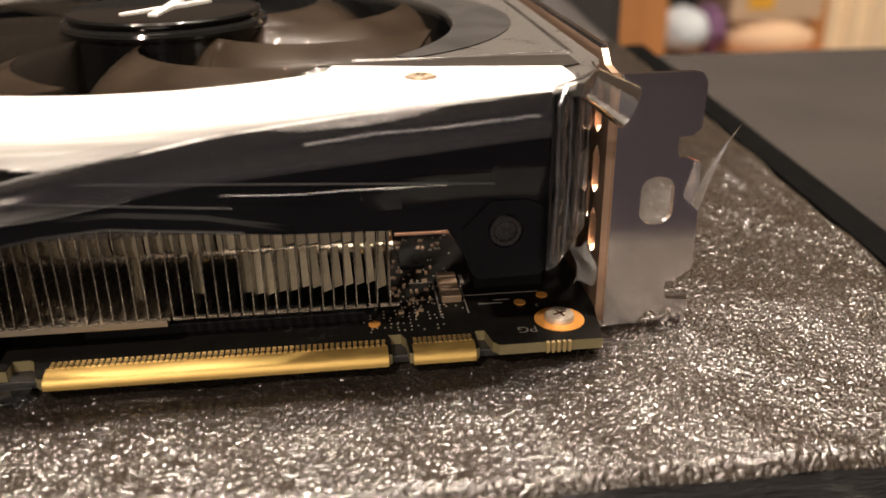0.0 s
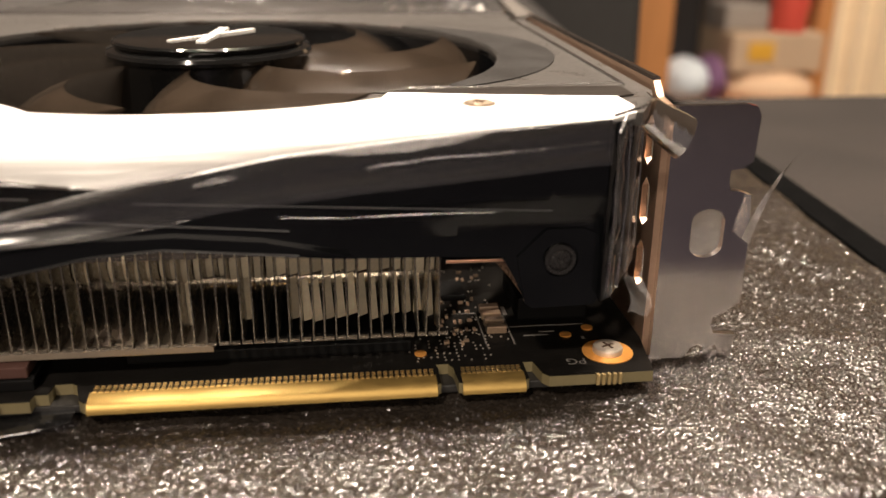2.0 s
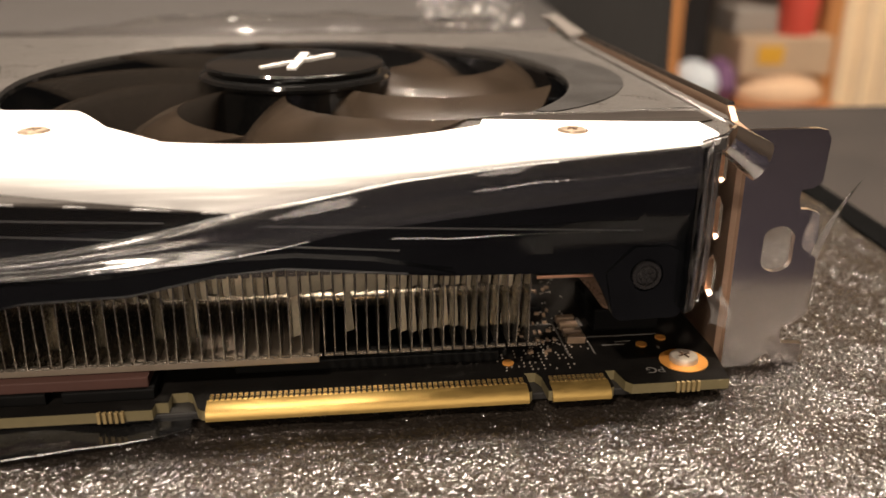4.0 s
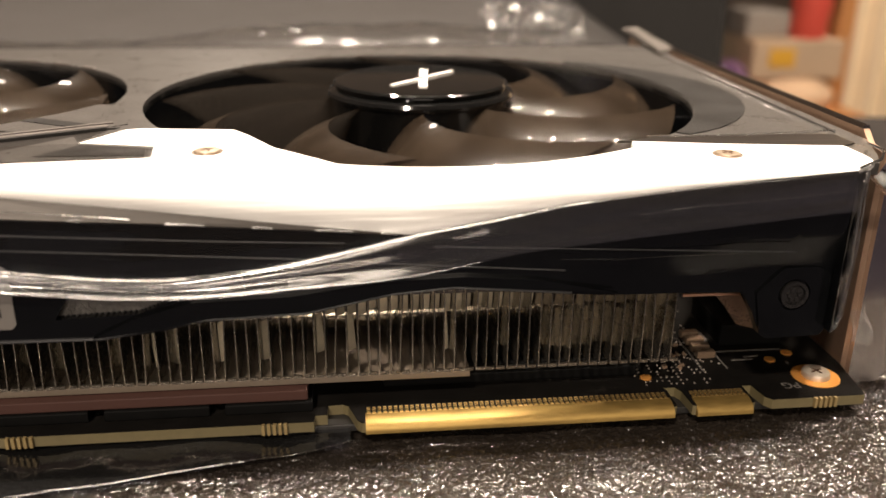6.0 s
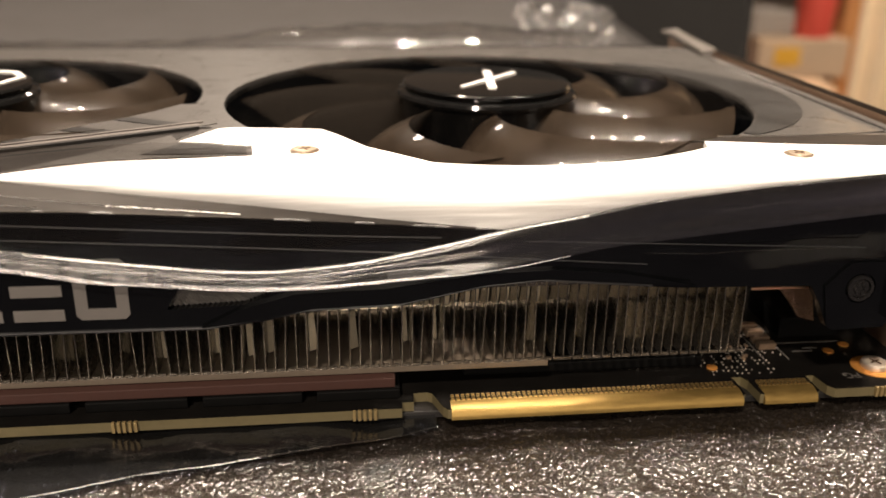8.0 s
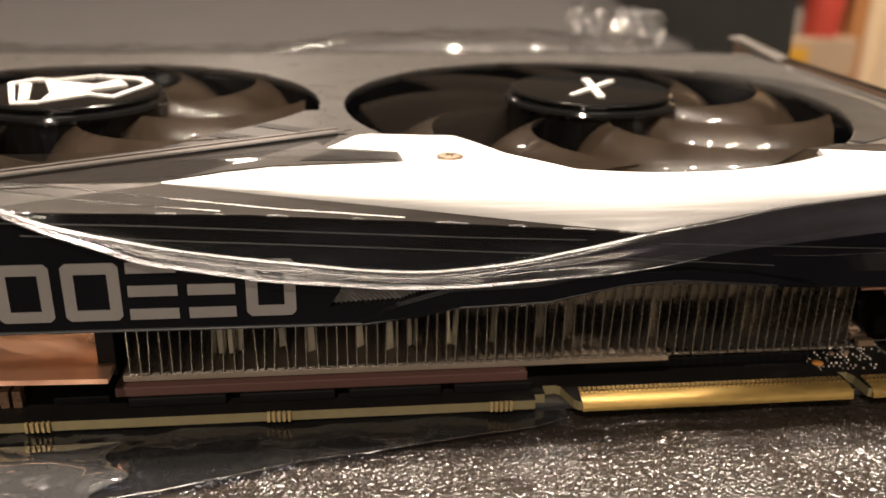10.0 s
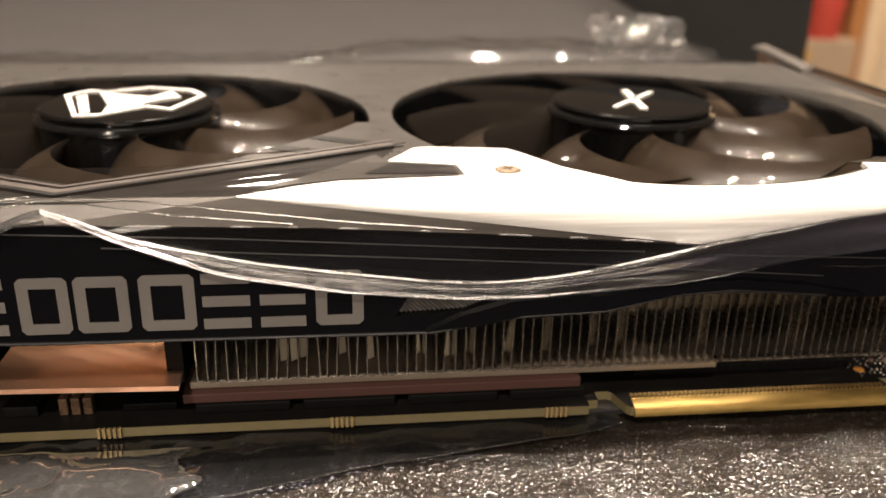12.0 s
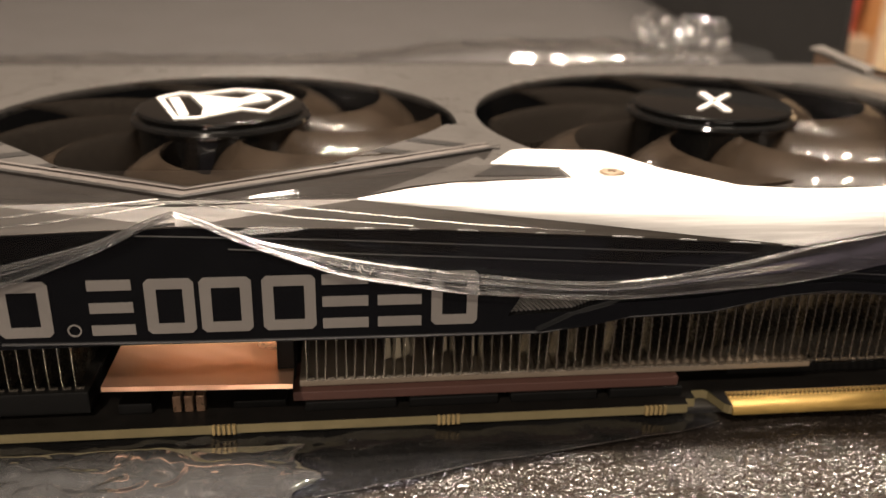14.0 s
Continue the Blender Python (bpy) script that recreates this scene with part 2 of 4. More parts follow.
def box(bm, x0, x1, y0, y1, z0, z1, bevel=0.0):
    r = bmesh.ops.create_cube(bm, size=1.0, matrix=Matrix.Translation(((x0 + x1) / 2, (y0 + y1) / 2, (z0 + z1) / 2))
                              @ Matrix.Diagonal((x1 - x0, y1 - y0, z1 - z0, 1)))
    if bevel:
        edges = list({e for v in r["verts"] for e in v.link_edges})
        bmesh.ops.bevel(bm, geom=edges, offset=bevel, segments=2, affect="EDGES", profile=0.6)


def cyl(bm, x, y, z0, z1, r0, r1=None, seg=32, bevel=0.0, m=None):
    mm = m if m is not None else Matrix.Translation((x, y, (z0 + z1) / 2))
    r = bmesh.ops.create_cone(bm, cap_ends=True, segments=seg, radius1=r0, radius2=r0 if r1 is None else r1, depth=abs(z1 - z0), matrix=mm)
    if bevel:
        edges = [e for e in {e for v in r["verts"] for e in v.link_edges} if len(e.link_faces) == 2 and e.calc_face_angle(0) > 0.6]
        bmesh.ops.bevel(bm, geom=edges, offset=bevel, segments=2, affect="EDGES", profile=0.6)


def slab(bm, outline, holes, to3d, thick):
    """A plate: a flat outline with holes, taken to 3D by to3d(u, v), thickened along the vector thick."""
    edges = []
    for loop in (outline, *holes):
        vs = [bm.verts.new(to3d(u, v)) for u, v in loop]
        edges += [bm.edges.new((vs[i], vs[(i + 1) % len(vs)])) for i in range(len(vs))]
    made = bmesh.ops.triangle_fill(bm, edges=edges, use_beauty=True)
    faces = [f for f in made["geom"] if isinstance(f, bmesh.types.BMFace)]
    ext = bmesh.ops.extrude_face_region(bm, geom=faces, use_keep_orig=True)
    bmesh.ops.translate(bm, vec=Vector(thick), verts=[v for v in ext["geom"] if isinstance(v, bmesh.types.BMVert)])
    bmesh.ops.recalc_face_normals(bm, faces=bm.faces[:])


def tube(bm, pts, radius, seg=8, taper=0):
    """A round bar along pts; with taper it thins out over that many points at its far end."""
    rings, full = [], radius
    for i, p in enumerate(pts):
        radius = full * min(1, 0.12 + (len(pts) - 1 - i) / taper) if taper else full
        a, b = Vector(pts[max(0, i - 1)]), Vector(pts[min(len(pts) - 1, i + 1)])
        q = (b - a).to_track_quat("Z", "Y").to_matrix()
        rings.append([bm.verts.new(Vector(p) + q @ Vector((radius * math.cos(k * math.tau / seg), radius * math.sin(k * math.tau / seg), 0))) for k in range(seg)])
    for a, b in zip(rings, rings[1:]):
        for k in range(seg):
            bm.faces.new((a[k], a[(k + 1) % seg], b[(k + 1) % seg], b[k]))
    bm.faces.new(rings[0][::-1])
    bm.faces.new(rings[-1])


def sheet(bm, nu, nv, fn):
    vs = [[bm.verts.new(fn(i / nu, j / nv)) for j in range(nv + 1)] for i in range(nu + 1)]
    for i in range(nu):
        for j in range(nv):
            bm.faces.new((vs[i][j], vs[i + 1][j], vs[i + 1][j + 1], vs[i][j + 1]))


def link(name, bm, material, smooth=False):
    bmesh.ops.transform(bm, matrix=Matrix.Scale(MM, 4), verts=bm.verts)
    me = bpy.data.meshes.new(name)
    bm.to_mesh(me)
    bm.free()
    if smooth:
        me.shade_smooth()
        me.set_sharp_from_angle(angle=radians(35))
    me.materials.append(material)
    return new(name, me)


def under(ob, parent):
    """Makes ob a child of parent and leaves it where it is."""
    ob.parent = parent
    at = parent.location.copy() if parent.type == "EMPTY" else Vector((0, 0, 0))
    ob.matrix_parent_inverse = Matrix.Translation(-at)
    return ob


def part(name, bm, material, parent, label="", smooth=False):
    ob = link(name, bm, material, smooth)
    if parent is not None:
        under(ob, parent)
    return tagged(ob, label)


def again(ob, x=0.0, y=0.0, z=0.0, parent=None, turn=None):
    """One more of an alike part, on the same mesh, moved by millimetres."""
    o = new(ob.name.split(".")[0], ob.data)
    o.matrix_basis = Matrix.Translation((x * MM, y * MM, z * MM)) @ (turn or Matrix())
    under(o, parent or ob.parent)
    if "label" in ob:
        o["label"] = ob["label"]
    return o


def thing(name, x, y, z, label, category, group=""):
    ob = new(name)
    ob.location = (x * MM, y * MM, z * MM)
    ob.empty_display_size = 0.01
    return tagged(ob, label, category, group)


def circle(cx, cy, r, n=48, a0=0.0):
    return [(cx + r * math.cos(a0 + math.tau * i / n), cy + r * math.sin(a0 + math.tau * i / n)) for i in range(n)]


def lerp(table, x):
    if x <= table[0][0]:
        return table[0][1]
    for (a, fa), (b, fb) in zip(table, table[1:]):
        if x <= b:
            s = (x - a) / (b - a)
            return fa + (fb - fa) * s
    return table[-1][1]


def soft_lerp(table, x):
    return (lerp(table, x - 3) + 2 * lerp(table, x) + lerp(table, x + 3)) / 4


# ---------------------------------------------------------------- room
def setting(name, bm, material, label, smooth=False):
    return tagged(link(name, bm, material, smooth), label, name.split("_")[0], kind="structure")


for nm, dims in (("floor", (-1800, 2400, -1900, 2700, -800, -780)),):
    bm = bmesh.new()
    box(bm, *dims)
    setting(nm, bm, M_FLOOR, "dim brown floor far below the desk")
bm = bmesh.new()
box(bm, -1800, 2400, -1900, 2700, 1700, 1720)
setting("ceiling", bm, M_WALL, "plain warm painted ceiling over the room")
for nm, dims in (("wall_north", (-1800, 2400, 2700, 2720, -800, 1700)), ("wall_south", (-1800, 2400, -1920, -1900, -800, 1700)),
                 ("wall_west", (-1820, -1800, -1900, 2700, -800, 1700)), ("wall_east", (2400, 2420, -1900, 2700, -800, 1700))):
    bm = bmesh.new()
    box(bm, *dims)
    setting(nm, bm, M_WALL, "plain warm painted wall of the room")

# desk
bm = bmesh.new()
box(bm, -900, 520, -420, 540, -95, -60, 3)
desk = thing("desk", -190, 60, -800, "dark wooden desk under the open box", "desk")
part("desk_top", bm, M_DESK, desk)
for lx in (-860, 480):
    for ly in (-380, 500):
        bm = bmesh.new()
        box(bm, lx - 20, lx + 20, ly - 20, ly + 20, -780, -95, 2)
        part("leg", bm, M_DESK, desk)

# open box with foam
foam_edge = lambda y: 90.5 + (y - 124) * 0.082
box_thing = thing("presentation_box", 0, 200, -60, "open black cardboard box holding the foam insert", "box")
bm = bmesh.new()
slab(bm, [(foam_edge(60) + 0.6, 60), (foam_edge(60) + 7.6, 60), (foam_edge(316) + 7.6, 316), (foam_edge(316) + 0.6, 316)], [],
     lambda u, v: (u, v, -1.0), (0, 0, -59))
part("side_wall", bm, M_RIM, box_thing, "matt black side wall")
bm = bmesh.new()
box(bm, -420, foam_edge(66), 60, 66, -60, -22, 0.5)
part("front_wall", bm, M_RIM, box_thing, "matt black front wall")
bm = bmesh.new()
box(bm, -420, foam_edge(316), 320.5, 326, -60, -2, 0.5)
part("back_wall", bm, M_RIM, box_thing)

lid = thing("box_lid", -100, 560, 0, "open box lid behind the foam, grey lining, sides coloured as shaded", "box lid")
lid_z = lambda y: -2 + (y - 326) * 0.085
bm = bmesh.new()
slab(bm, [(-520, 327), (105, 327), (105, 980), (-520, 980)], [], lambda u, v: (u, v, lid_z(v)), (0, 0, -4))
part("lining", bm, M_LID, lid, "plain grey lining")
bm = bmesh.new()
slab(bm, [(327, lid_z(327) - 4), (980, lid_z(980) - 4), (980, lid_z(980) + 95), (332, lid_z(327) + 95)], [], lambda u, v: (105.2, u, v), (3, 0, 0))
part("side_flap", bm, M_LIDSHADE, lid, "side flap standing up, coloured darker for shade")
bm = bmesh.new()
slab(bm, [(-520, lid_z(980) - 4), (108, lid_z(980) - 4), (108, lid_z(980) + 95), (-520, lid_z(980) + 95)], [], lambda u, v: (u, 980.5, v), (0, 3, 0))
part("end_flap", bm, M_LIDSHADE, lid)

case = thing("cardboard_case", 330, 180, -60, "flat brown-grey textured cardboard case beside the box", "case")
for nm, z, th, ins in (("case_lid", -2.0, -14, 0.0), ("case_base", -16.6, -43, 1.2)):
    bm = bmesh.new()
    slab(bm, [(foam_edge(60) + 8.2 + ins, 60 + ins), (560 - ins, 60 + ins), (560 - ins, 301 - ins), (foam_edge(301) + 8.2 + ins, 301 - ins)], [], lambda u, v: (u, v, z), (0, 0, th))
    part(nm, bm, M_MAT, case)

# foam insert: one sheet with a skin of small burst cells
def worley(x, y, cell, seed):
    """Distance to the nearest of jittered points, one to a cell, in cells, and a number of that point's own."""
    gx, gy = x / cell, y / cell
    ix, iy = np.floor(gx), np.floor(gy)
    best, own = np.full(x.shape, 9.0), np.zeros(x.shape)
    for dx in (-1, 0, 1):
        for dy in (-1, 0, 1):
            cx, cy = ix + dx, iy + dy
            h = np.sin(cx * 127.1 + cy * 311.7 + seed) * 43758.5453
            k = np.sin(cx * 269.5 + cy * 183.3 + seed) * 24634.6345
            h, k = h - np.floor(h), k - np.floor(k)
            d = np.hypot(cx + h - gx, cy + k - gy)
            own = np.where(d < best, (h * 7.3 + k * 3.1) % 1.0, own)
            best = np.minimum(best, d)
    return best, own


def foam_height(xx, gy, e):
    wx = xx + 0.25 * np.sin(gy * 1.3 + xx * 0.7)
    wy = gy + 0.25 * np.sin(xx * 1.2 - gy * 0.6)
    d1, own1 = worley(wx, wy, 0.60, 1.0)
    d2, own2 = worley(wx, wy, 1.3, 7.0)
    z = (0.12 + 0.22 * own1) * (1 - (d1 / 0.75) ** 2) + (0.02 + 0.06 * own2) * (1 - (d2 / 0.75) ** 2)
    z += 0.25 * np.sin(xx * 0.11 + 1) * np.sin(gy * 0.13) + 0.2 * np.sin(xx * 0.31 + gy * 0.23)
    return z - np.maximum(0, 2.5 - (gy - 74.5)) ** 2 * 0.25 - np.maximum(0, 2.5 - (e - xx)) ** 2 * 0.25


def foam():
    """Fine near the front edge and beside the card, coarse where the card hides it."""
    co, quads, base = [], [], 0
    for xs, ys in ((np.concatenate([np.linspace(-300, -108, 80, endpoint=False), np.linspace(-108, 104, 1500)]), np.linspace(74.5, 112, 310)),
                   (np.concatenate([np.linspace(-300, 30, 80, endpoint=False), np.linspace(30, 104, 400)]), np.concatenate([np.linspace(112, 180, 340, endpoint=False), np.linspace(180, 320, 350)]))):
        gx, gy = np.meshgrid(xs, ys)
        e = foam_edge(gy)
        xx = -300 + (gx + 300) * (e + 300) / 404.0
        nx, ny = len(xs), len(ys)
        co.append(np.stack([xx, gy, foam_height(xx, gy, e) - 0.25], -1).reshape(-1, 3) * MM)
        a = (np.arange(ny - 1)[:, None] * nx + np.arange(nx - 1)[None, :]).ravel() + base
        quads.append(np.stack([a, a + 1, a + nx + 1, a + nx], -1))
        base += nx * ny
    me = bpy.data.meshes.new("foam_top")
    me.from_pydata(np.concatenate(co).tolist(), [], np.concatenate(quads).tolist())
    me.shade_smooth()
    me.materials.append(M_FOAM)
    return new("foam_top", me)


foam_block = thing("foam_insert", 0, 190, -45, "black glistening closed-cell packing foam insert in the box", "foam")
tagged(under(foam(), foam_block), "lumpy shiny foam skin")
bm = bmesh.new()
sheet(bm, 120, 24, lambda u, v: (-300 + u * (foam_edge(74) + 299.5), 74.6 + 0.9 * noise.noise((u * 60, v * 9, 2)) - 2.2 * math.sin(v * math.pi * 0.5), -1.6 - 44 * v))
part("foam_front", bm, M_FOAM_SIDE, foam_block, "cut front face of the foam", True)

# ---------------------------------------------------------------- graphics card
card = thing("graphics_card", -120, 150, 1, "new triple-fan graphics card lying fans up on black foam", "graphics card")
MID = -121.5
mirror = lambda x: 2 * MID - x

# board with its edge connector
PZ0, PZ1 = 1.8, 3.4
board = [(-276, 99.6), (-45.9, 99.6), (-45.8, 101.2), (-44.1, 101.2), (-44.0, 103.6), (-41.9, 103.7), (-41.2, 103.2), (-40.0, 99.4), (-39.4, 98.7), (-38.9, 98.6), (-38.9, 100.3),
         (4.6, 100.3), (4.6, 98.6), (5.1, 98.9), (5.1, 102.9), (4.8, 103.9), (6.6, 103.9), (7.2, 102.6), (7.4, 98.8), (7.9, 98.6), (7.9, 100.3),
         (16.2, 100.3), (16.2, 98.6), (16.7, 98.9), (16.7, 103.4), (18.1, 103.4), (18.7, 100.2), (19.5, 99.2), (33.6, 99.2), (35.0, 109), (35.0, 212), (-276, 212)]
bm = bmesh.new()
slab(bm, board, [], lambda u, v: (u, v, PZ0), (0, 0, PZ1 - PZ0 - 0.12))
pcb = part("circuit_board", bm, M_PCBEDGE, card, "black circuit board with cream edge")
bm = bmesh.new()
slab(bm, board, [], lambda u, v: (u, v + 0.06, PZ1 - 0.12), (0, 0, 0.12))
part("solder_mask", bm, M_PCB, pcb, "glossy black solder mask")


def connector(name, x0, x1, count):
    bm = bmesh.new()
    prof = [(100.7 - 2.75 * math.sin(k * math.pi / 20) ** 0.85, 1.95 + 1.68 * math.cos(k * math.pi / 20) ** 0.8) for k in range(10, -1, -1)] + [(100.9, 2.9), (100.4, 1.82), (98.3, 1.82)]
    rings = [[bm.verts.new((x, y, z)) for y, z in prof] for x in (x0 + 0.5, x1 - 0.5)]
    for k in range(len(prof)):
        bm.faces.new((rings[0][k], rings[0][(k + 1) % len(prof)], rings[1][(k + 1) % len(prof)], rings[1][k]))
    bm.faces.new(rings[0])
    bm.faces.new(rings[1][::-1])
    bmesh.ops.recalc_face_normals(bm, faces=bm.faces[:])
    c = part(name, bm, M_GOLDEDGE, card, "worn gold-plated edge connector", True)
    step = (x1 - x0 - 1.2) / count
    bm = bmesh.new()
    box(bm, -0.24, 0.24, 100.5, 102.3, 3.3, 3.66, 0.05)
    first = part("contact", bm, M_GOLD, c)
    first.location.x = (x0 + 0.6 + step / 2) * MM
    for i in range(1, count):
        again(first, x0 + 0.6 + step * (i + 0.5), parent=c)


connector("edge_connector", -39.4, 5.1, 57)
connector("edge_connector", 7.4, 16.7, 12)

# plated marks on the board's front edge
bm = bmesh.new()
for k in range(5):
    box(bm, k * 0.75 - 1.5 - 0.22, k * 0.75 - 1.5 + 0.22, 99.1, 99.7, 1.85, 3.42, 0.06)
mark = part("edge_mark", bm, M_MARK, pcb, "row of plated slots")
mark.location.x = -118.0 * MM
for x in (-84.2, -51.2):
    again(mark, x, parent=pcb)
again(mark, 27.5, -0.4, parent=pcb)

# mounting screw on its copper ring
bm = bmesh.new()
slab(bm, circle(29.0, 104.9, 3.5), [circle(29.0, 104.9, 1.9, 32)], lambda u, v: (u, v, 3.42), (0, 0, 0.12))
part("copper_ring", bm, M_ORANGE, pcb, "orange copper ring")


def screw(x, y, z, r, h, material, label, parent=None):
    bm = bmesh.new()
    cyl(bm, x, y, z, z + h, r, r * 0.93, 28, h * 0.28)
    cross = bmesh.new()
    for a in (0.4, 0.4 + math.pi / 2):
        m = Matrix.Translation((x, y, z + h + 0.02)) @ Matrix.Rotation(a, 4, "Z") @ Matrix.Diagonal((r * 0.95, r * 0.15, 0.1, 1))
        bmesh.ops.create_cube(cross, size=1, matrix=m)
    head = part("screw", bm, material, parent or card, label, True)
    if parent is None:
        part("cross_slot", cross, M_BROWN, head)
    else:
        under(link("cross_slot", cross, M_BROWN), parent)
    return head


screw(29.0, 104.9, 3.5, 2.15, 0.95, M_SCREW, "nickel cross-head screw")
bm = bmesh.new()
cyl(bm, 0, 0, 3.38, 3.6, 0.85, 0.85, 20)
pad = part("round_pad", bm, M_ORANGE, pcb)
pad.location = (28.2 * MM, 112.5 * MM, 0)
again(pad, 3.2, 106.9)
again(pad, 24.5, 110.6)
# thin white print and plain bars of print on the board
bm = bmesh.new()
for x0, x1, y0, y1 in ((12.6, 12.8, 108, 119), (16.6, 16.8, 108.5, 118), (17.0, 28.0, 113.9, 114.1), (26.6, 27.0, 109.2, 109.9),
                       (18.5, 22.0, 110.9, 111.15), (20.8, 23.2, 111.9, 112.1), (9.0, 12.6, 119.0, 119.2), (16.8, 17.4, 118, 121)):
    box(bm, x0, x1, y0, y1, 3.38, 3.46)
part("print", bm, M_PRINT, pcb, "pale printed lines and bars")

letters = bpy.data.curves.new("printed_letters", "FONT")
letters.body, letters.size = "PG", 2.3 * MM
letters.materials.append(M_PRINT)
ob = new("printed_letters", letters)
ob.matrix_basis = Matrix.Translation((25.4 * MM, 103.4 * MM, 3.47 * MM)) @ Matrix.Rotation(math.pi, 4, "Z")
under(ob, pcb)

# small parts of the board
rng = random.Random(4)
bm = bmesh.new()
box(bm, -0.38, 0.38, -0.2, 0.2, 3.38, 3.8, 0.05)
chip = part("small_component", bm, M_CHIP, pcb)
chip.location = (10 * MM, 110 * MM, 0)
bm = bmesh.new()
cyl(bm, 0, 0, 3.38, 3.52, 0.17, 0.12, 8)
dot = part("solder_dot", bm, M_SOLDER, pcb)
dot.location = (6.5 * MM, 107 * MM, 0)
for i in range(28):
    a = Matrix.Rotation(rng.choice((0, math.pi / 2)), 4, "Z")
    again(chip, rng.uniform(6.3, 13), rng.uniform(108, 136), 0, turn=a)
for i in range(13):
    for j in range(10):
        if rng.random() < 0.6:
            again(dot, 1.8 + i * 0.92 + rng.uniform(-0.1, 0.1), 104.8 + j * 0.95 + rng.uniform(-0.1, 0.1), 0)
for i in range(4):
    bm = bmesh.new()
    y = 112.0 + i * 2.3
    box(bm, 13.3, 16.2, y, y + 1.3, 3.38, 4.5, 0.15)
    part("capacitor", bm, M_CHIP, pcb, "tan ceramic capacitor")
for i in range(3):
    bm = bmesh.new()
    x = -126.0 + i * 1.75
    box(bm, x, x + 1.3, 103.5, 105.4, 3.4, 6.2, 0.2)
    part("capacitor", bm, M_BROWN, pcb, "tan ceramic capacitor")
for x0, x1, y0, y1, h in ((-134, -129, 103.5, 110, 5.2), (-117, -109, 104, 112, 4.6), (-106, -92, 102.2, 110, 5.0), (-90, -76, 102.2, 110, 5.0), (-74, -60, 102.2, 110, 5.0),
                          (-58, -46, 102.2, 110, 5.0), (18.5, 29, 116, 128, 7.0), (8, 12, 124, 130, 4.3), (-36, 2, 108, 140, 5.0)):
    bm = bmesh.new()
    box(bm, x0, x1, y0, y1, 3.38, h, 0.25)
    part("chip", bm, M_DARKCHIP, pcb, "black chip package")

# heatsink
bm = bmesh.new()
box(bm, -106.8, -23.9, 104.0, 186, 6.75, 7.75, 0.12)
sink = part("heatsink_base", bm, M_STRIP, card, "matt aluminium base strip")
bm = bmesh.new()
box(bm, -107.8, -46.7, 102.6, 112, 5.05, 6.6, 0.2)
part("thermal_pad", bm, M_COPSTRIP, card, "soft pink thermal pad")
bm = bmesh.new()
slab(bm, [(-135.2, 100.6), (-107.6, 99.4), (-107.6, 150), (-135.2, 150)], [], lambda u, v: (u, v, 10.0), (0, 0, -0.8))
part("copper_plate", bm, M_COPPER, card, "polished copper cold plate")
bm = bmesh.new()
box(bm, -276, -137.8, 103.0, 186, 4.2, 7.9, 0.3)
part("heatsink_base", bm, M_DARKCHIP, card, "dark base block")
# Black plate put where a shaded gap lies beside the fins.
bm = bmesh.new()
box(bm, -110, -107.4, 104, 186, 7.9, 26, 0.2)
part("fin_end_plate", bm, M_DARKCHIP, card, "plate coloured black as the shaded gap beside the fins")


def fin_mesh(bent):
    bm = bmesh.new()
    pts = [(104.0, 7.7), (104.0, 21.0), (104.8, 22.0), (104.8, 27.0), (186, 27.0), (186, 7.7)]
    slab(bm, pts, [], lambda y, z: (-0.08 + bent * (z - 14.0) * 0.045 * (1 if y < 150 else 0), y, z), (0.16, 0, 0))
    box(bm, 0.1, 1.2, 103.95, 104.25, 19.8, 21.0)
    box(bm, 0.1, 1.2, 103.95, 104.35, 7.7, 8.1)
    return bm


fin_a = part("fin", fin_mesh(0.0), M_FIN, sink)
fin_b = part("fin", fin_mesh(1.0), M_FIN, sink)
fin_c = part("fin", fin_mesh(-1.0), M_FIN, sink)
fin_a.location.x, fin_b.location.x, fin_c.location.x = 5.4 * MM, 3.9 * MM, 2.4 * MM
x = 0.9
while x > -106.4:
    again(rng.choice((fin_a, fin_b, fin_c)) if -98 < x < -78 else rng.choice((fin_a,) * 9 + (fin_b,)), x + rng.uniform(-0.07, 0.07), 0, 0)
    x -= 1.5
# bent flanges closing the gaps deeper in the stack
M_FLANGE = mat("polished_aluminium", (0.80, 0.71, 0.54), 0.34, 0.25, 0.12, 250, 2000, 0.2, 0.0001, random=0.3)
bm = bmesh.new()
sheet(bm, 4, 8, lambda u, v: (-0.6 + 1.2 * u, 108.2 + 0.8 * u - 0.9 * math.sin(v * 2.6), 15.2 + 4.0 * v))
up = part("fin_flange", bm, M_FLANGE, sink)
bm = bmesh.new()
sheet(bm, 4, 8, lambda u, v: (-0.6 + 1.2 * u * (1 - 0.35 * v), 108.6 + 0.9 * u - 0.7 * math.sin(v * 2.2), 8.2 + 6.4 * v))
down = part("fin_flange", bm, M_FLANGE, sink)
up.location.x = down.location.x = 4.6 * MM
for k in range(1, 74):
    fx = 4.6 - 1.5 * k
    again(up, fx + rng.uniform(-0.1, 0.1), rng.uniform(-0.3, 0.9), rng.uniform(-0.3, 0.3))
    if k < 13 or rng.random() < 0.3:
        again(down, fx + rng.uniform(-0.1, 0.1), rng.uniform(0.0, 1.5), rng.uniform(-0.3, 0.3))
x = -139.8
while x > -275:
    again(fin_a, x, 0, 0)
    x -= 1.9
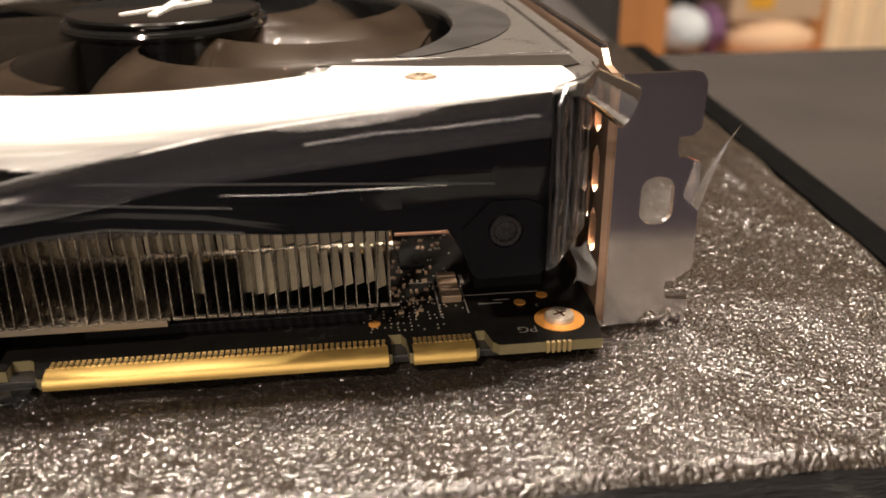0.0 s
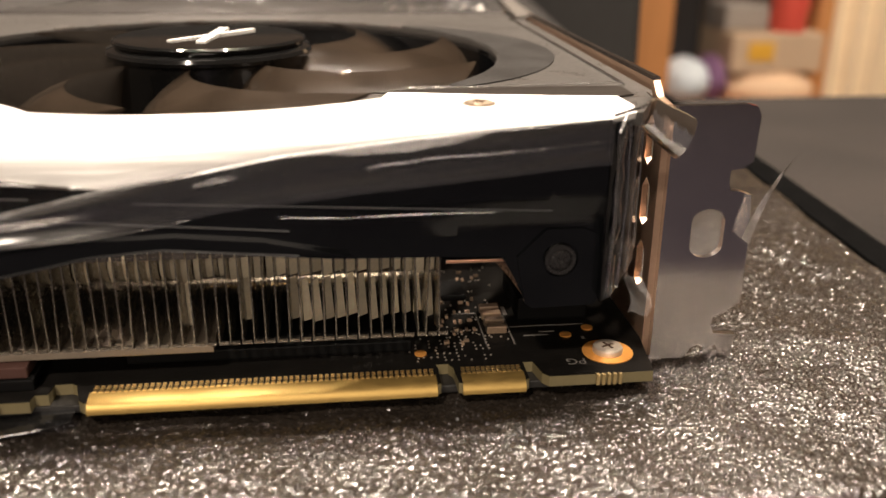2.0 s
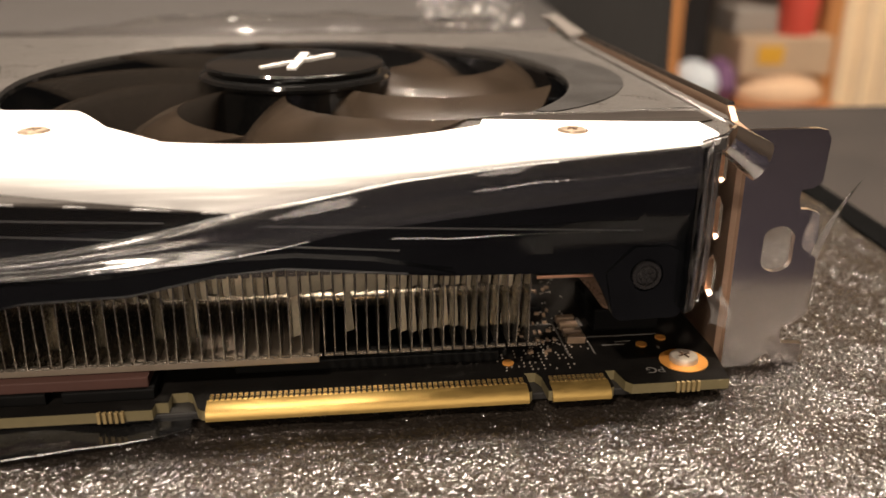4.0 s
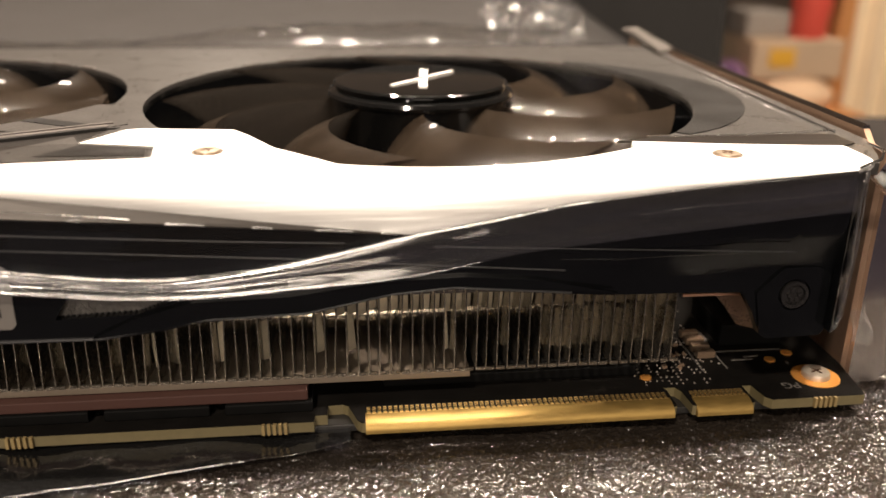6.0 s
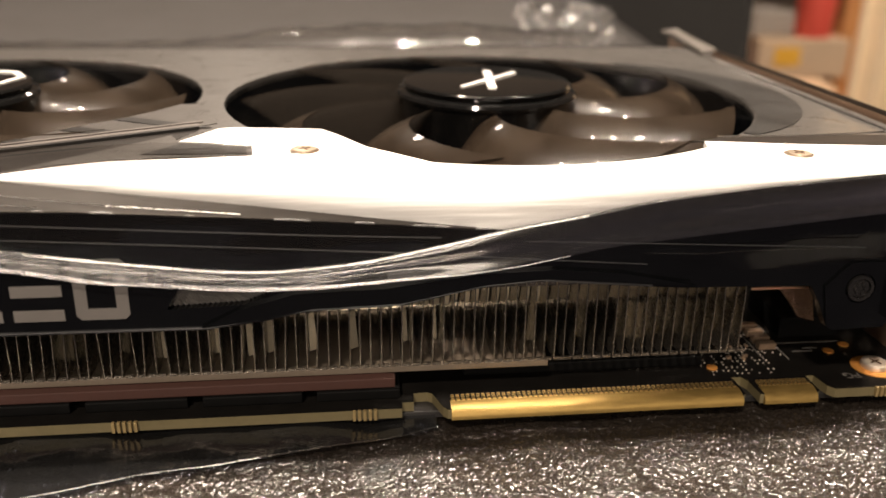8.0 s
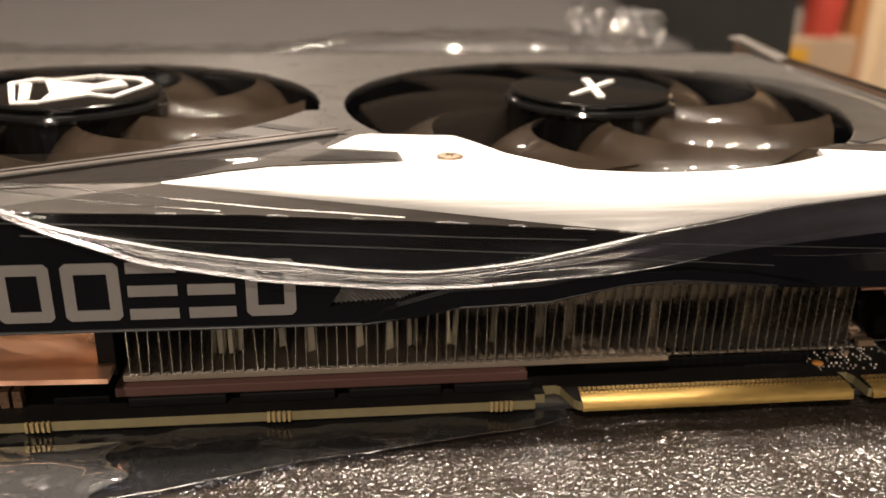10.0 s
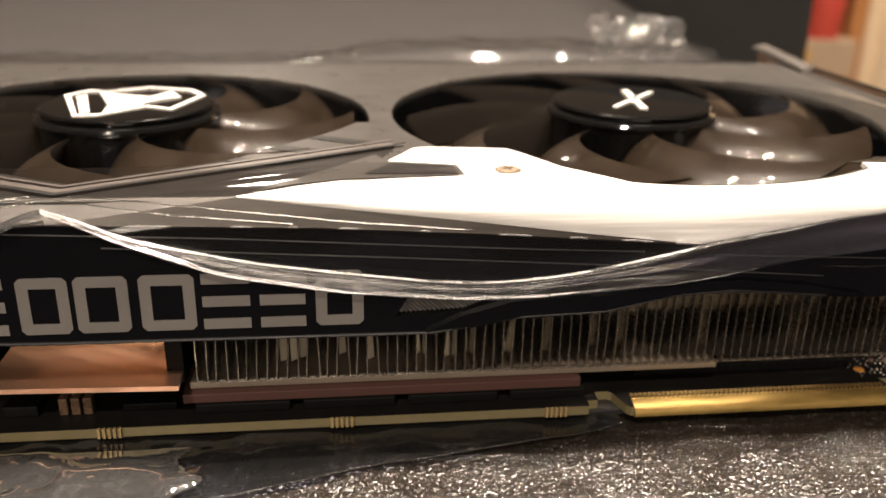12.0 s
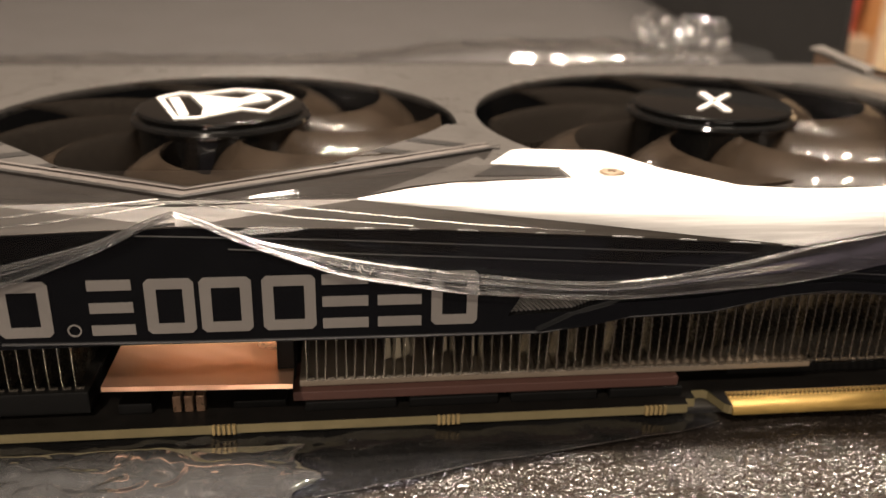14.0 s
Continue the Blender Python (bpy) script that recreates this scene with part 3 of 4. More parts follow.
for y, z, r in ((117.5, 11.2, 2.2), (116.0, 19.6, 2.2), (119, 16.8, 3.0), (124, 14.0, 3.0), (132, 18.5, 3.0), (140, 13.0, 3.0), (156, 13.0, 3.0), (172, 14.0, 3.0)):
    bm = bmesh.new()
    tube(bm, [(-274, y, z), (6.6, y, z)], r, 20)
    part("heat_pipe", bm, M_PIPE, card, "bright nickel-plated heat pipe", True)
bm = bmesh.new()
slab(bm, [(5.9, 101.5), (13.0, 101.5), (11.5, 116), (5.9, 116)], [], lambda u, v: (u, v, 20.5), (0, 0, 0.7))
part("copper_tab", bm, M_COPPER, card, "thin copper sheet")
bm = bmesh.new()
box(bm, 6.2, 15.2, 103.9, 104.3, 17.9, 18.3, 0.05)
part("copper_edge", bm, M_COPPER, card, "thin orange copper edge")
bm = bmesh.new()
slab(bm, [(13.6, 15.6), (19.3, 15.6), (20.6, 9.4), (17.8, 10.2), (16.0, 12.8)], [], lambda u, v: (u, 110.0, v), (0, 0.8, 0))
part("tan_plate", bm, M_BROWN, card, "brown metal support plate")
# Dark sheet added to hide the bright interior and read as shade.
bm = bmesh.new()
box(bm, 6.9, 31.0, 142, 143.5, 3.45, 35.0, 0.2)
part("inner_wall", bm, M_SHROUD, card, "black sheet added as the dark inside of the shroud")
for i in range(18):
    ob = again(chip, rng.uniform(6.6, 15.5), rng.uniform(112, 140), 0, turn=Matrix.Diagonal((1, 1, 1, 1)) @ Matrix.Rotation(rng.choice((0, math.pi / 2)), 4, "Z"))
for i in range(60):
    again(dot, rng.uniform(6.5, 17), rng.uniform(110, 138), 0)

# shroud side: black wall with stepped lower edge and a screw foot
FY = 96.8
low_right = [(-71, 18.4), (-64, 19.2), (-58.6, 20.4), (-46.2, 20.8), (-35.4, 23.0), (-27.5, 23.6), (-7.4, 21.9), (11.6, 21.1), (13.4, 18.0), (14.9, 14.6)]
white_low = [(-32.8, 31.1), (-12.8, 34.7), (3.0, 36.4), (24.4, 38.0)]
bev_low = [(-121.5, 36.0), (-86.9, 34.9), (-65.8, 33.6), (-43.6, 32.0), (-32.8, 31.1)]
foot = [(16.0, 14.3), (23.0, 14.5), (24.4, 15.4), (24.6, 37.9)]
right_low = [(MID, 18.7)] + low_right + foot
right_top = (bev_low + white_low)[1:]
side = right_low + right_top[::-1] + [(MID, 36.0)]
outline = side + [(mirror(a), b) for a, b in right_top] + [(mirror(24.6), 20)] + [(mirror(a), b) for a, b in low_right[:8][::-1]]
tri = [(-76.3, 21.3), (-74.2, 24.8), (-60.5, 24.0), (-66.5, 21.7)]
bm = bmesh.new()


def sunk(u, v):
    """The wall sinks in towards the screw foot at its lower corner."""
    w = min(1, max(0, (u + 12) / 24)) * min(1, max(0, (31 - v) / 7))
    w = w * w * (3 - 2 * w)
    return (u + 0.9 * w, FY + 2.4 * w, v - 0.6 * w)


slab(bm, outline, [tri], lambda u, v: (u, v, 0), (0, 0, 1.6))
bmesh.ops.bisect_plane(bm, geom=bm.verts[:] + bm.edges[:] + bm.faces[:], plane_co=(-12, 0, 0), plane_no=(1, 0, 0))
for cut_x in (-6, 0, 6, 12, 18):
    bmesh.ops.bisect_plane(bm, geom=bm.verts[:] + bm.edges[:] + bm.faces[:], plane_co=(cut_x, 0, 0), plane_no=(1, 0, 0))
for cut_z in (22, 24, 26, 28, 31):
    bmesh.ops.bisect_plane(bm, geom=bm.verts[:] + bm.edges[:] + bm.faces[:], plane_co=(0, cut_z, 0), plane_no=(0, 1, 0))
for v in bm.verts:
    depth_in = v.co.z
    v.co = Vector(sunk(v.co.x, v.co.y)) + Vector((0, depth_in, 0))
bmesh.ops.recalc_face_normals(bm, faces=bm.faces[:])
shroud = part("shroud_side", bm, M_SHROUD, card, "glossy black shroud side", True)
bm = bmesh.new()
sheet(bm, 48, 14, lambda u, v: (-77 + 17 * u, 97.9 + 0.45 * (((round(u * 48) + round(v * 14)) % 2)), 20.8 + 4.6 * v))
part("vent_mesh", bm, M_MESH, shroud, "dark perforated vent mesh")
for pts, r in (([(-127, FY, 34.8), (-100, FY, 33.6), (-76, FY, 32.1), (-56, FY, 30.9), (-41, FY, 30.2)], 0.13), ([(-115, FY, 32.6), (-76, FY, 30.2), (-48, FY, 28.4), (-30, FY, 26.9), (-13, FY, 25.6)], 0.12),
               ([(-30, FY, 29.4), (-5, FY, 28.2), (18, FY, 27.1)], 0.10),
               ([(-71, FY - .1, 18.6), (-58.6, FY - .1, 20.6), (-46.2, FY - .1, 21.0), (-35.4, FY - .1, 23.2), (-27.5, FY - .1, 23.8), (-12.0, FY - .1, 22.5)], 0.22),
               ([(-146, FY - .1, 19.4), (-121, FY - .1, 18.9), (-71, FY - .1, 18.6)], 0.25)):
    bm = bmesh.new()
    tube(bm, pts, r, 8)
    part("shroud_rib", bm, M_RIB, shroud, smooth=True)
# raised lower lip from the vent to the middle
bm = bmesh.new()
slab(bm, [(-72, 18.9), (-64, 19.8), (-58, 21.0), (-46, 21.4), (-35, 23.6), (-27, 24.2), (-17, 23.4), (-6, 22.5), (-16, 24.6), (-26, 25.5), (-36, 25.2), (-48, 23.6), (-60, 23.2), (-67, 21.3)], [],
     lambda u, v: (u, FY - 0.05, v), (0, -0.7, 0))
part("shroud_lip", bm, M_SHROUD, shroud)
# screw foot
SX, SY, SZ = 19.8, FY + 2.3, 20.0
bm = bmesh.new()
footline = [(15.6, 14.2), (16.6, 13.5), (24.4, 13.7), (25.3, 14.9), (25.3, 21.2), (24.4, 23.2), (22.6, 24.0), (18.0, 24.0), (14.4, 20.4)]
slab(bm, footline, [circle(SX, SZ, 2.3, 32)], lambda u, v: (u, SY - 0.02, v), (0, -0.3, 0))
part("screw_foot", bm, M_SHROUD, shroud)
bm = bmesh.new()
slab(bm, circle(SX, SZ, 1.95, 32), [circle(SX, SZ, 1.5, 32)], lambda u, v: (u, SY - 0.1, v), (0, -0.45, 0))
cyl(bm, 0, 0, 0, 0.35, 1.5, 1.4, 28, 0.05, m=Matrix.Translation((SX, SY - 0.1, SZ)) @ Matrix.Rotation(radians(90), 4, "X"))
for k in range(6):
    a = k * math.tau / 6
    cyl(bm, 0, 0, 0, 0.3, 0.32, 0.32, 8, 0, m=Matrix.Translation((SX + 0.75 * math.cos(a), SY - 0.4, SZ + 0.75 * math.sin(a))) @ Matrix.Rotation(radians(90), 4, "X"))
part("screw", bm, M_BLACKSCREW, card, "small black star screw", True)
# end of the shroud towards the bracket
bm = bmesh.new()
slab(bm, [(24.7, FY), (26.2, 97.8), (29.2, 103.0), (33.2, 110.0), (34.4, 113), (34.4, 205), (33.0, 205), (33.0, 113.5), (31.8, 110.6), (27.4, 103.6), (25.2, 99.0), (24.7, 98.4)], [],
     lambda u, v: (u, v, 15.0), (0, 0, 22.6))
part("shroud_end", bm, M_SHROUD, shroud, smooth=True)

# plain silver shapes along the side in place of the maker's series name
def ring_shape(x0, x1, cut, stroke=1.55):
    z0, z1 = 20.35, 28.6
    o = [(x0 + 0.6, z0), (x1 - 0.6, z0), (x1, z0 + 0.6), (x1, z1 - 0.6), (x1 - 0.6, z1), (x0 + 0.6, z1), (x0, z1 - 0.6), (x0, z0 + 0.6)]
    s = stroke
    holes = []
    if cut == 0:
        holes = [[(x0 + s, z0 + s), (x1 - s, z0 + s), (x1 - s, z1 - s), (x0 + s, z1 - s)]]
    elif cut == 1:
        mz = (z0 + z1) / 2
        holes = [[(x0 + s, z0 + s), (x1 - s, z0 + s), (x1 - s, mz - s / 2), (x0 + s, mz - s / 2)], [(x0 + s, mz + s / 2), (x1 - s, mz + s / 2), (x1 - s, z1 - s), (x0 + s, z1 - s)]]
    bm = bmesh.new()
    if cut == 2:
        for za in (z0, (z0 + z1 - s) / 2, z1 - s):
            box(bm, x0, x1, FY - 0.15, FY - 0.03, za, za + s)
    else:
        slab(bm, o, holes, lambda u, v: (u, FY - 0.03, v), (0, -0.12, 0))
    return bm


for x0, x1, cut in ((-87.4, -80.8, 0), (-95.0, -88.8, 2), (-102.7, -96.3, 2), (-110.9, -103.6, 0), (-119.3, -112.3, 0), (-126.6, -120.0, 0), (-134.0, -128.2, 2),
                    (-146.0, -139.0, 0), (-153.5, -147.0, 2), (-161, -154.5, 0)):
    part("silver_shape", ring_shape(x0, x1, cut), M_LETTER, shroud, "flat silver printed shape")
bm = bmesh.new()
slab(bm, circle(-136.3, 21.2, 0.95, 24), [circle(-136.3, 21.2, 0.72, 24)], lambda u, v: (u, FY - 0.03, v), (0, -0.1, 0))
part("silver_shape", bm, M_LETTER, shroud)

# shroud top with three fan openings
FAN = [(-27.0, 148.5), (MID, 148.5), (mirror(-27.0), 148.5)]
TZ = 38.2
FAN_R = [46.5, 43.6, 46.5]
bm = bmesh.new()
slab(bm, [(mirror(31.4), 99.5), (29.0, 99.5), (31.4, 104.0), (34.6, 112.0), (34.6, 208), (mirror(31.4), 208)], [circle(x, y, r, 96) for (x, y), r in zip(FAN, FAN_R)], lambda u, v: (u, v, TZ), (0, 0, -1.6))
top = part("shroud_top", bm, M_TOP, card, "gunmetal shroud top with round fan openings")
for (x, y), fr in zip(FAN, FAN_R):
    bm = bmesh.new()
    vs = [[bm.verts.new((x + r * math.cos(a), y + r * math.sin(a), z)) for a in (math.tau * i / 96 for i in range(96))]
          for r, z in ((fr, TZ - 0.8), (fr, 28.0), (fr + 1, 28.0), (fr + 1, TZ - 1.7))]
    for a, b in zip(vs, vs[1:]):
        for i in range(96):
            bm.faces.new((a[i], a[(i + 1) % 96], b[(i + 1) % 96], b[i]))
    duct = part("fan_duct", bm, M_SHROUD, top, "black round fan duct", True)
    # Pale bumps stand in for the row of glints on the far rim.
    bm = bmesh.new()
    box(bm, -1.9, 1.9, -0.5, 0.5, TZ - 0.4, TZ + 0.3, 0.15)
    tick = part("rim_tab", bm, M_SILVERLINE, duct, "small pale bump on the rim, coloured as a glint")
    tick.matrix_basis = Matrix.Translation((x * MM, (y + fr + 0.4) * MM, 0))
    for k in (-4, -3, -2, -1, 1, 2, 3, 4):
        a = k * 0.19
        ob = again(tick, x + (fr + 0.4) * math.sin(a), y + (fr + 0.4) * math.cos(a), 0, parent=duct, turn=Matrix.Rotation(-a, 4, "Z"))
for f in (lambda x: x, mirror):
    bm = bmesh.new()
    arc_out = [(-27 + (46.7 + 9.5 * math.sin((k + 1) / 26 * math.pi) ** 0.7) * math.cos(a), 148.5 + (46.7 + 9.5 * math.sin((k + 1) / 26 * math.pi) ** 0.7) * math.sin(a)) for k, a in ((k, -0.72 + k * 1.5 / 24) for k in range(25))]
    arc_in = [(-27 + 46.7 * math.cos(a), 148.5 + 46.7 * math.sin(a)) for a in (-0.72 + k * 1.5 / 24 for k in range(25))]
    slab(bm, [(f(u), v) for u, v in arc_out + arc_in[::-1]], [], lambda u, v: (u, v, TZ + 0.05), (0, 0, 0.15))
    part("fan_crescent", bm, M_TOPDARK, top, "dark crescent beside the fan opening")
    bm = bmesh.new()
    slab(bm, [(f(-2.5), 112.4), (f(28.6), 107.6), (f(31.0), 109.0), (f(31.0), 114.6), (f(6), 115.2)], [], lambda u, v: (u, v, TZ + 0.08), (0, 0, 0.2))
    part("end_strip", bm, M_BEVEL, top, "dull grey strip beside the trim plate")
bm = bmesh.new()
box(bm, mirror(31.4), 31.4, 207, 209, 8, TZ - 0.2, 0.4)
part("shroud_back", bm, M_SHROUD, card)
bm = bmesh.new()
box(bm, mirror(31.4), mirror(28), 99, 207, 8, TZ - 1.8, 0.4)
part("shroud_end", bm, M_SHROUD, card)
bm = bmesh.new()
box(bm, -276, 33, 101, 212, 0.6, 1.75, 0.2)
part("backplate", bm, M_TOPDARK, card, "dark metal backplate")


def white_plate(flip):
    f = mirror if flip else (lambda x: x)
    arc = []
    for k in range(22):
        x = -1.5 - k * (40.0 / 21)
        arc.append((x, 146.5 - math.sqrt(max(0, 46.0 ** 2 - (x + 27.0) ** 2)), 38.6))
    upper = [(28.3, 107.2, 38.6), (12, 109.4, 38.6), (-0.5, 111.8, 38.6)] + arc + [(-46, 107.6, 38.6), (-50, 111.7, 38.6), (-54, 119.0, 38.6), (-56.4, 122.6, 38.6), (-69.5, 124.2, 38.6), (-71.7, 123.6, 38.6), (-76.3, 116.0, 38.6)]
    notch = [(-65.9, 113.4, 38.6), (-65.3, 107.6, 38.6), (-83.6, 106.0, 38.6), (-90, 103.6, 38.6)]
    crease = [(-97.5, 99.7, 38.6), (-85, 99.9, 38.6), (-66, 100.1, 38.6), (-48, 100.3, 38.6), (-33.5, 100.35, 38.6), (-12.8, 100.5, 38.6), (3.0, 101.0, 38.6), (24.4, 101.0, 38.6), (28.4, 101.5, 38.6)]
    lower = [(-97.5, 99.5, 38.4), (-85, 98.6, 37.2), (-66, 97.6, 35.2), (-48, 96.9, 33.0), (-33.5, FY - 0.1, 31.2), (-12.8, FY - 0.1, 34.7), (3.0, FY - 0.1, 36.4), (24.4, FY + 0.1, 38.0), (28.0, 99.0, 38.3)]
    bm = bmesh.new()
    rim = [bm.verts.new((f(x), y, z)) for x, y, z in upper + notch]
    bend = [[bm.verts.new((f(x), y, z)) for x, y, z in crease]]
    n_row = 7
    for k in range(1, n_row + 1):
        a = k / n_row * math.pi / 2
        row = []
        for (xc, yc, zc), (xl, yl, zl) in zip(crease, lower):
            sy, sz = math.sin(a) ** 0.8, 1 - math.cos(a)
            row.append(bm.verts.new((f(xc + (xl - xc) * sy), yc + (yl - yc) * sy, zc + (zl - zc) * sz)))
        bend.append(row)
    loop = rim + bend[0]
    edges = [bm.edges.new((loop[i], loop[(i + 1) % len(loop)])) for i in range(len(loop))]
    bmesh.ops.triangle_fill(bm, edges=edges, use_beauty=True, normal=(0, 0, 1))
    for a, b in zip(bend, bend[1:]):
        for i in range(len(a) - 1):
            bm.faces.new((a[i], a[i + 1], b[i + 1], b[i]))
    bmesh.ops.recalc_face_normals(bm, faces=bm.faces[:])
    ext = bmesh.ops.extrude_face_region(bm, geom=bm.faces[:], use_keep_orig=True)
    bmesh.ops.translate(bm, vec=(0, 0.3, -0.8), verts=[v for v in ext["geom"] if isinstance(v, bmesh.types.BMVert)])
    bmesh.ops.recalc_face_normals(bm, faces=bm.faces[:])
    part("trim_plate", bm, M_WHITE, top, "bright brushed aluminium trim plate", True)
    bm = bmesh.new()
    pts = [(-97.5, 99.5, 38.45), (-85, 98.5, 37.05), (-66, 97.5, 35.05), (-48, 96.85, 32.9), (-33.0, FY - 0.15, 31.15), (-43.6, FY - 0.15, 32.0), (-65.8, FY - 0.15, 33.6), (-86.9, FY - 0.15, 34.9), (MID, FY - 0.15, 36.0), (MID, 100.4, 38.45)]
    vs = [bm.verts.new((f(x), y, z)) for x, y, z in pts]
    edges = [bm.edges.new((vs[i], vs[(i + 1) % len(vs)])) for i in range(len(vs))]
    made = bmesh.ops.triangle_fill(bm, edges=edges, use_beauty=True, normal=(0, -0.6, 0.8))
    faces = [g for g in made["geom"] if isinstance(g, bmesh.types.BMFace)]
    ext = bmesh.ops.extrude_face_region(bm, geom=faces, use_keep_orig=True)
    bmesh.ops.translate(bm, vec=(0, 0.4, -0.6), verts=[v for v in ext["geom"] if isinstance(v, bmesh.types.BMVert)])
    bmesh.ops.recalc_face_normals(bm, faces=bm.faces[:])
    part("bevel_strip", bm, M_BEVEL, top, "grey brushed bevel strip")
    # centre chevron lines, flat dark plate inside and stripes between the fans
    for off, wid, material, nm in ((0.0, 1.0, M_TOPDARK, "chevron_edge"), (1.3, 1.5, M_SILVERLINE, "chevron_line"), (3.6, 0.7, M_SILVERLINE, "chevron_line")):
        bm = bmesh.new()
        d = Vector((46.8, 24.0)).normalized()
        nrm = Vector((-d.y, d.x))
        a = Vector((MID, 100.9 + off * 1.15))
        b = Vector((-74.7, 124.6 + off * 1.15))
        q = [a, b, b + nrm * wid, Vector((MID, (a + nrm * wid).y + (nrm.x * wid) * -d.y / d.x))]
        slab(bm, [(f(p.x), p.y) for p in q], [], lambda u, v: (u, v, TZ + 0.1), (0, 0, 0.4 if off == 0 else 0.25))
        part(nm, bm, material, top, "slim chevron line")
    bm = bmesh.new()
    slab(bm, [(f(MID), 101.0), (f(-84), 101.0), (f(-74.7), 124.5), (f(-74.4), 129.5), (f(-78.0), 130.6), (f(MID), 107.4)], [], lambda u, v: (u, v, TZ + 0.04), (0, 0, -1.9))
    part("chevron_plate", bm, M_CHEV, top, "gunmetal plate under the chevron lines")
    bm = bmesh.new()
    slab(bm, [(f(a), b) for a, b in ((-101, 117.5), (-96.5, 123.2), (-92.6, 127.6), (-87.8, 132.6), (-84.0, 137.2), (-80.4, 143.0), (-77.2, 143.0), (-72.5, 128.4), (-76.0, 126.0))], [], lambda u, v: (u, v, TZ + 0.12), (0, 0, -1.6))
    part("corner_plate", bm, M_TOP, top, "gunmetal corner between fan and chevron")
    for q in ([(-86.8, 133.0), (-73.0, 125.6), (-76.4, 124.6), (-88.6, 131.2)], [(-93.2, 126.8), (-84.2, 122.6), (-87.4, 121.2), (-94.8, 124.6)], [(-99.2, 119.6), (-95.2, 118.0), (-98.0, 116.6), (-101.0, 117.8)]):
        bm = bmesh.new()
        slab(bm, [(f(u), v) for u, v in q], [], lambda u, v: (u, v, TZ + 0.14), (0, 0, 0.1))
        part("stripe", bm, M_TOPDARK, top, "dark slanted stripe")
    bm = bmesh.new()
    slab(bm, [(f(-96), 101.2), (f(-90), 104.8), (f(-83), 107.0), (f(-66.2), 108.4), (f(-66.6), 112.8), (f(-76.0), 115.2), (f(-78), 120.0)], [], lambda u, v: (u, v, TZ + 0.1), (0, 0, 0.25))
    part("trim_recess", bm, M_TOP, top, "gunmetal recess beside the trim plate")
    bm = bmesh.new()
    slab(bm, [(f(-80.0), 109.0), (f(-66.3), 108.7), (f(-66.8), 112.5), (f(-75.6), 114.8)], [], lambda u, v: (u, v, TZ + 0.38), (0, 0, 0.1))
    part("trim_notch", bm, M_TOPDARK, top, "dark slanted notch")
    return None


white_plate(False)
white_plate(True)
M_TRIMSCREW = mat("brown_nickel_screw", (0.44, 0.36, 0.27), 0.36, 0.7, 0.2, 500, 2500, 0.2)
for x, y in ((-58.5, 110.1), (10.0, 103.9), (mirror(-58.5), 110.1)):
    screw(x, y, 38.55, 1.75, 0.35, M_TRIMSCREW, "flat nickel cross-head screw", top)
    bm = bmesh.new()
    slab(bm, circle(x, y, 2.02, 32), [circle(x, y, 1.74, 32)], lambda u, v: (u, v, 38.6), (0, 0, 0.06))
    part("screw_seat", bm, M_BROWN, top, "dark seat round the screw")

# fans
def blade(bm):
    """One sickle-shaped blade; its high pointed tip lies at angle zero."""
    n, mrad = 16, 10
    grid_top, grid_bot = [], []
    for i in range(mrad + 1):
        s = i / mrad
        r = 15.2 + 28.4 * s
        rt, rb = [], []
        high = -0.66 * (1 - s ** 1.8)
        span = 0.48 + 0.12 * s
        for k in range(n + 1):
            t = k / n
            a = high - span * (1 - t)
            z = 25.4 + 10.6 * t + 2.4 * math.sin(t * math.pi) + 1.0 * (1 - s) * t + 1.2 * s * t
            th = 0.7 * math.sin(math.pi * t) + 0.35
            rt.append(bm.verts.new((r * math.cos(a), r * math.sin(a), z)))
            rb.append(bm.verts.new((r * math.cos(a), r * math.sin(a), z - th)))
        grid_top.append(rt)
        grid_bot.append(rb)
    for i in range(mrad):
        for k in range(n):
            bm.faces.new((grid_top[i][k], grid_top[i + 1][k], grid_top[i + 1][k + 1], grid_top[i][k + 1]))
            bm.faces.new((grid_bot[i][k + 1], grid_bot[i + 1][k + 1], grid_bot[i + 1][k], grid_bot[i][k]))
    for k in range(n):
        bm.faces.new((grid_top[mrad][k], grid_bot[mrad][k], grid_bot[mrad][k + 1], grid_top[mrad][k + 1]))
        bm.faces.new((grid_bot[0][k], grid_top[0][k], grid_top[0][k + 1], grid_bot[0][k + 1]))
    for i in range(mrad):
        bm.faces.new((grid_top[i + 1][0], grid_top[i][0], grid_bot[i][0], grid_bot[i + 1][0]))
        bm.faces.new((grid_top[i][n], grid_top[i + 1][n], grid_bot[i + 1][n], grid_bot[i][n]))
    bmesh.ops.recalc_face_normals(bm, faces=bm.faces[:])


def hub_mesh():
    bm = bmesh.new()
    prof = [(0, 39.7), (13.8, 39.85), (14.8, 39.75), (15.2, 39.4), (15.1, 39.0), (14.8, 38.7), (15.3, 38.5), (16.0, 38.2), (16.3, 37.7), (16.2, 37.2), (15.7, 36.8), (15.5, 35.2), (15.2, 33.6), (15.2, 26), (0, 26)]
    n = 64
    rings = []
    for r, z in prof:
        if r == 0:
            rings.append([bm.verts.new((0, 0, z))] * n)
        else:
            rings.append([bm.verts.new((r * math.cos(math.tau * k / n), r * math.sin(math.tau * k / n), z)) for k in range(n)])
    for a, b in zip(rings, rings[1:]):
        for k in range(n):
            q = []
            for v in (a[k], a[(k + 1) % n], b[(k + 1) % n], b[k]):
                if v not in q:
                    q.append(v)
            if len(q) > 2:
                bm.faces.new(q)
    bmesh.ops.recalc_face_normals(bm, faces=bm.faces[:])
    return bm


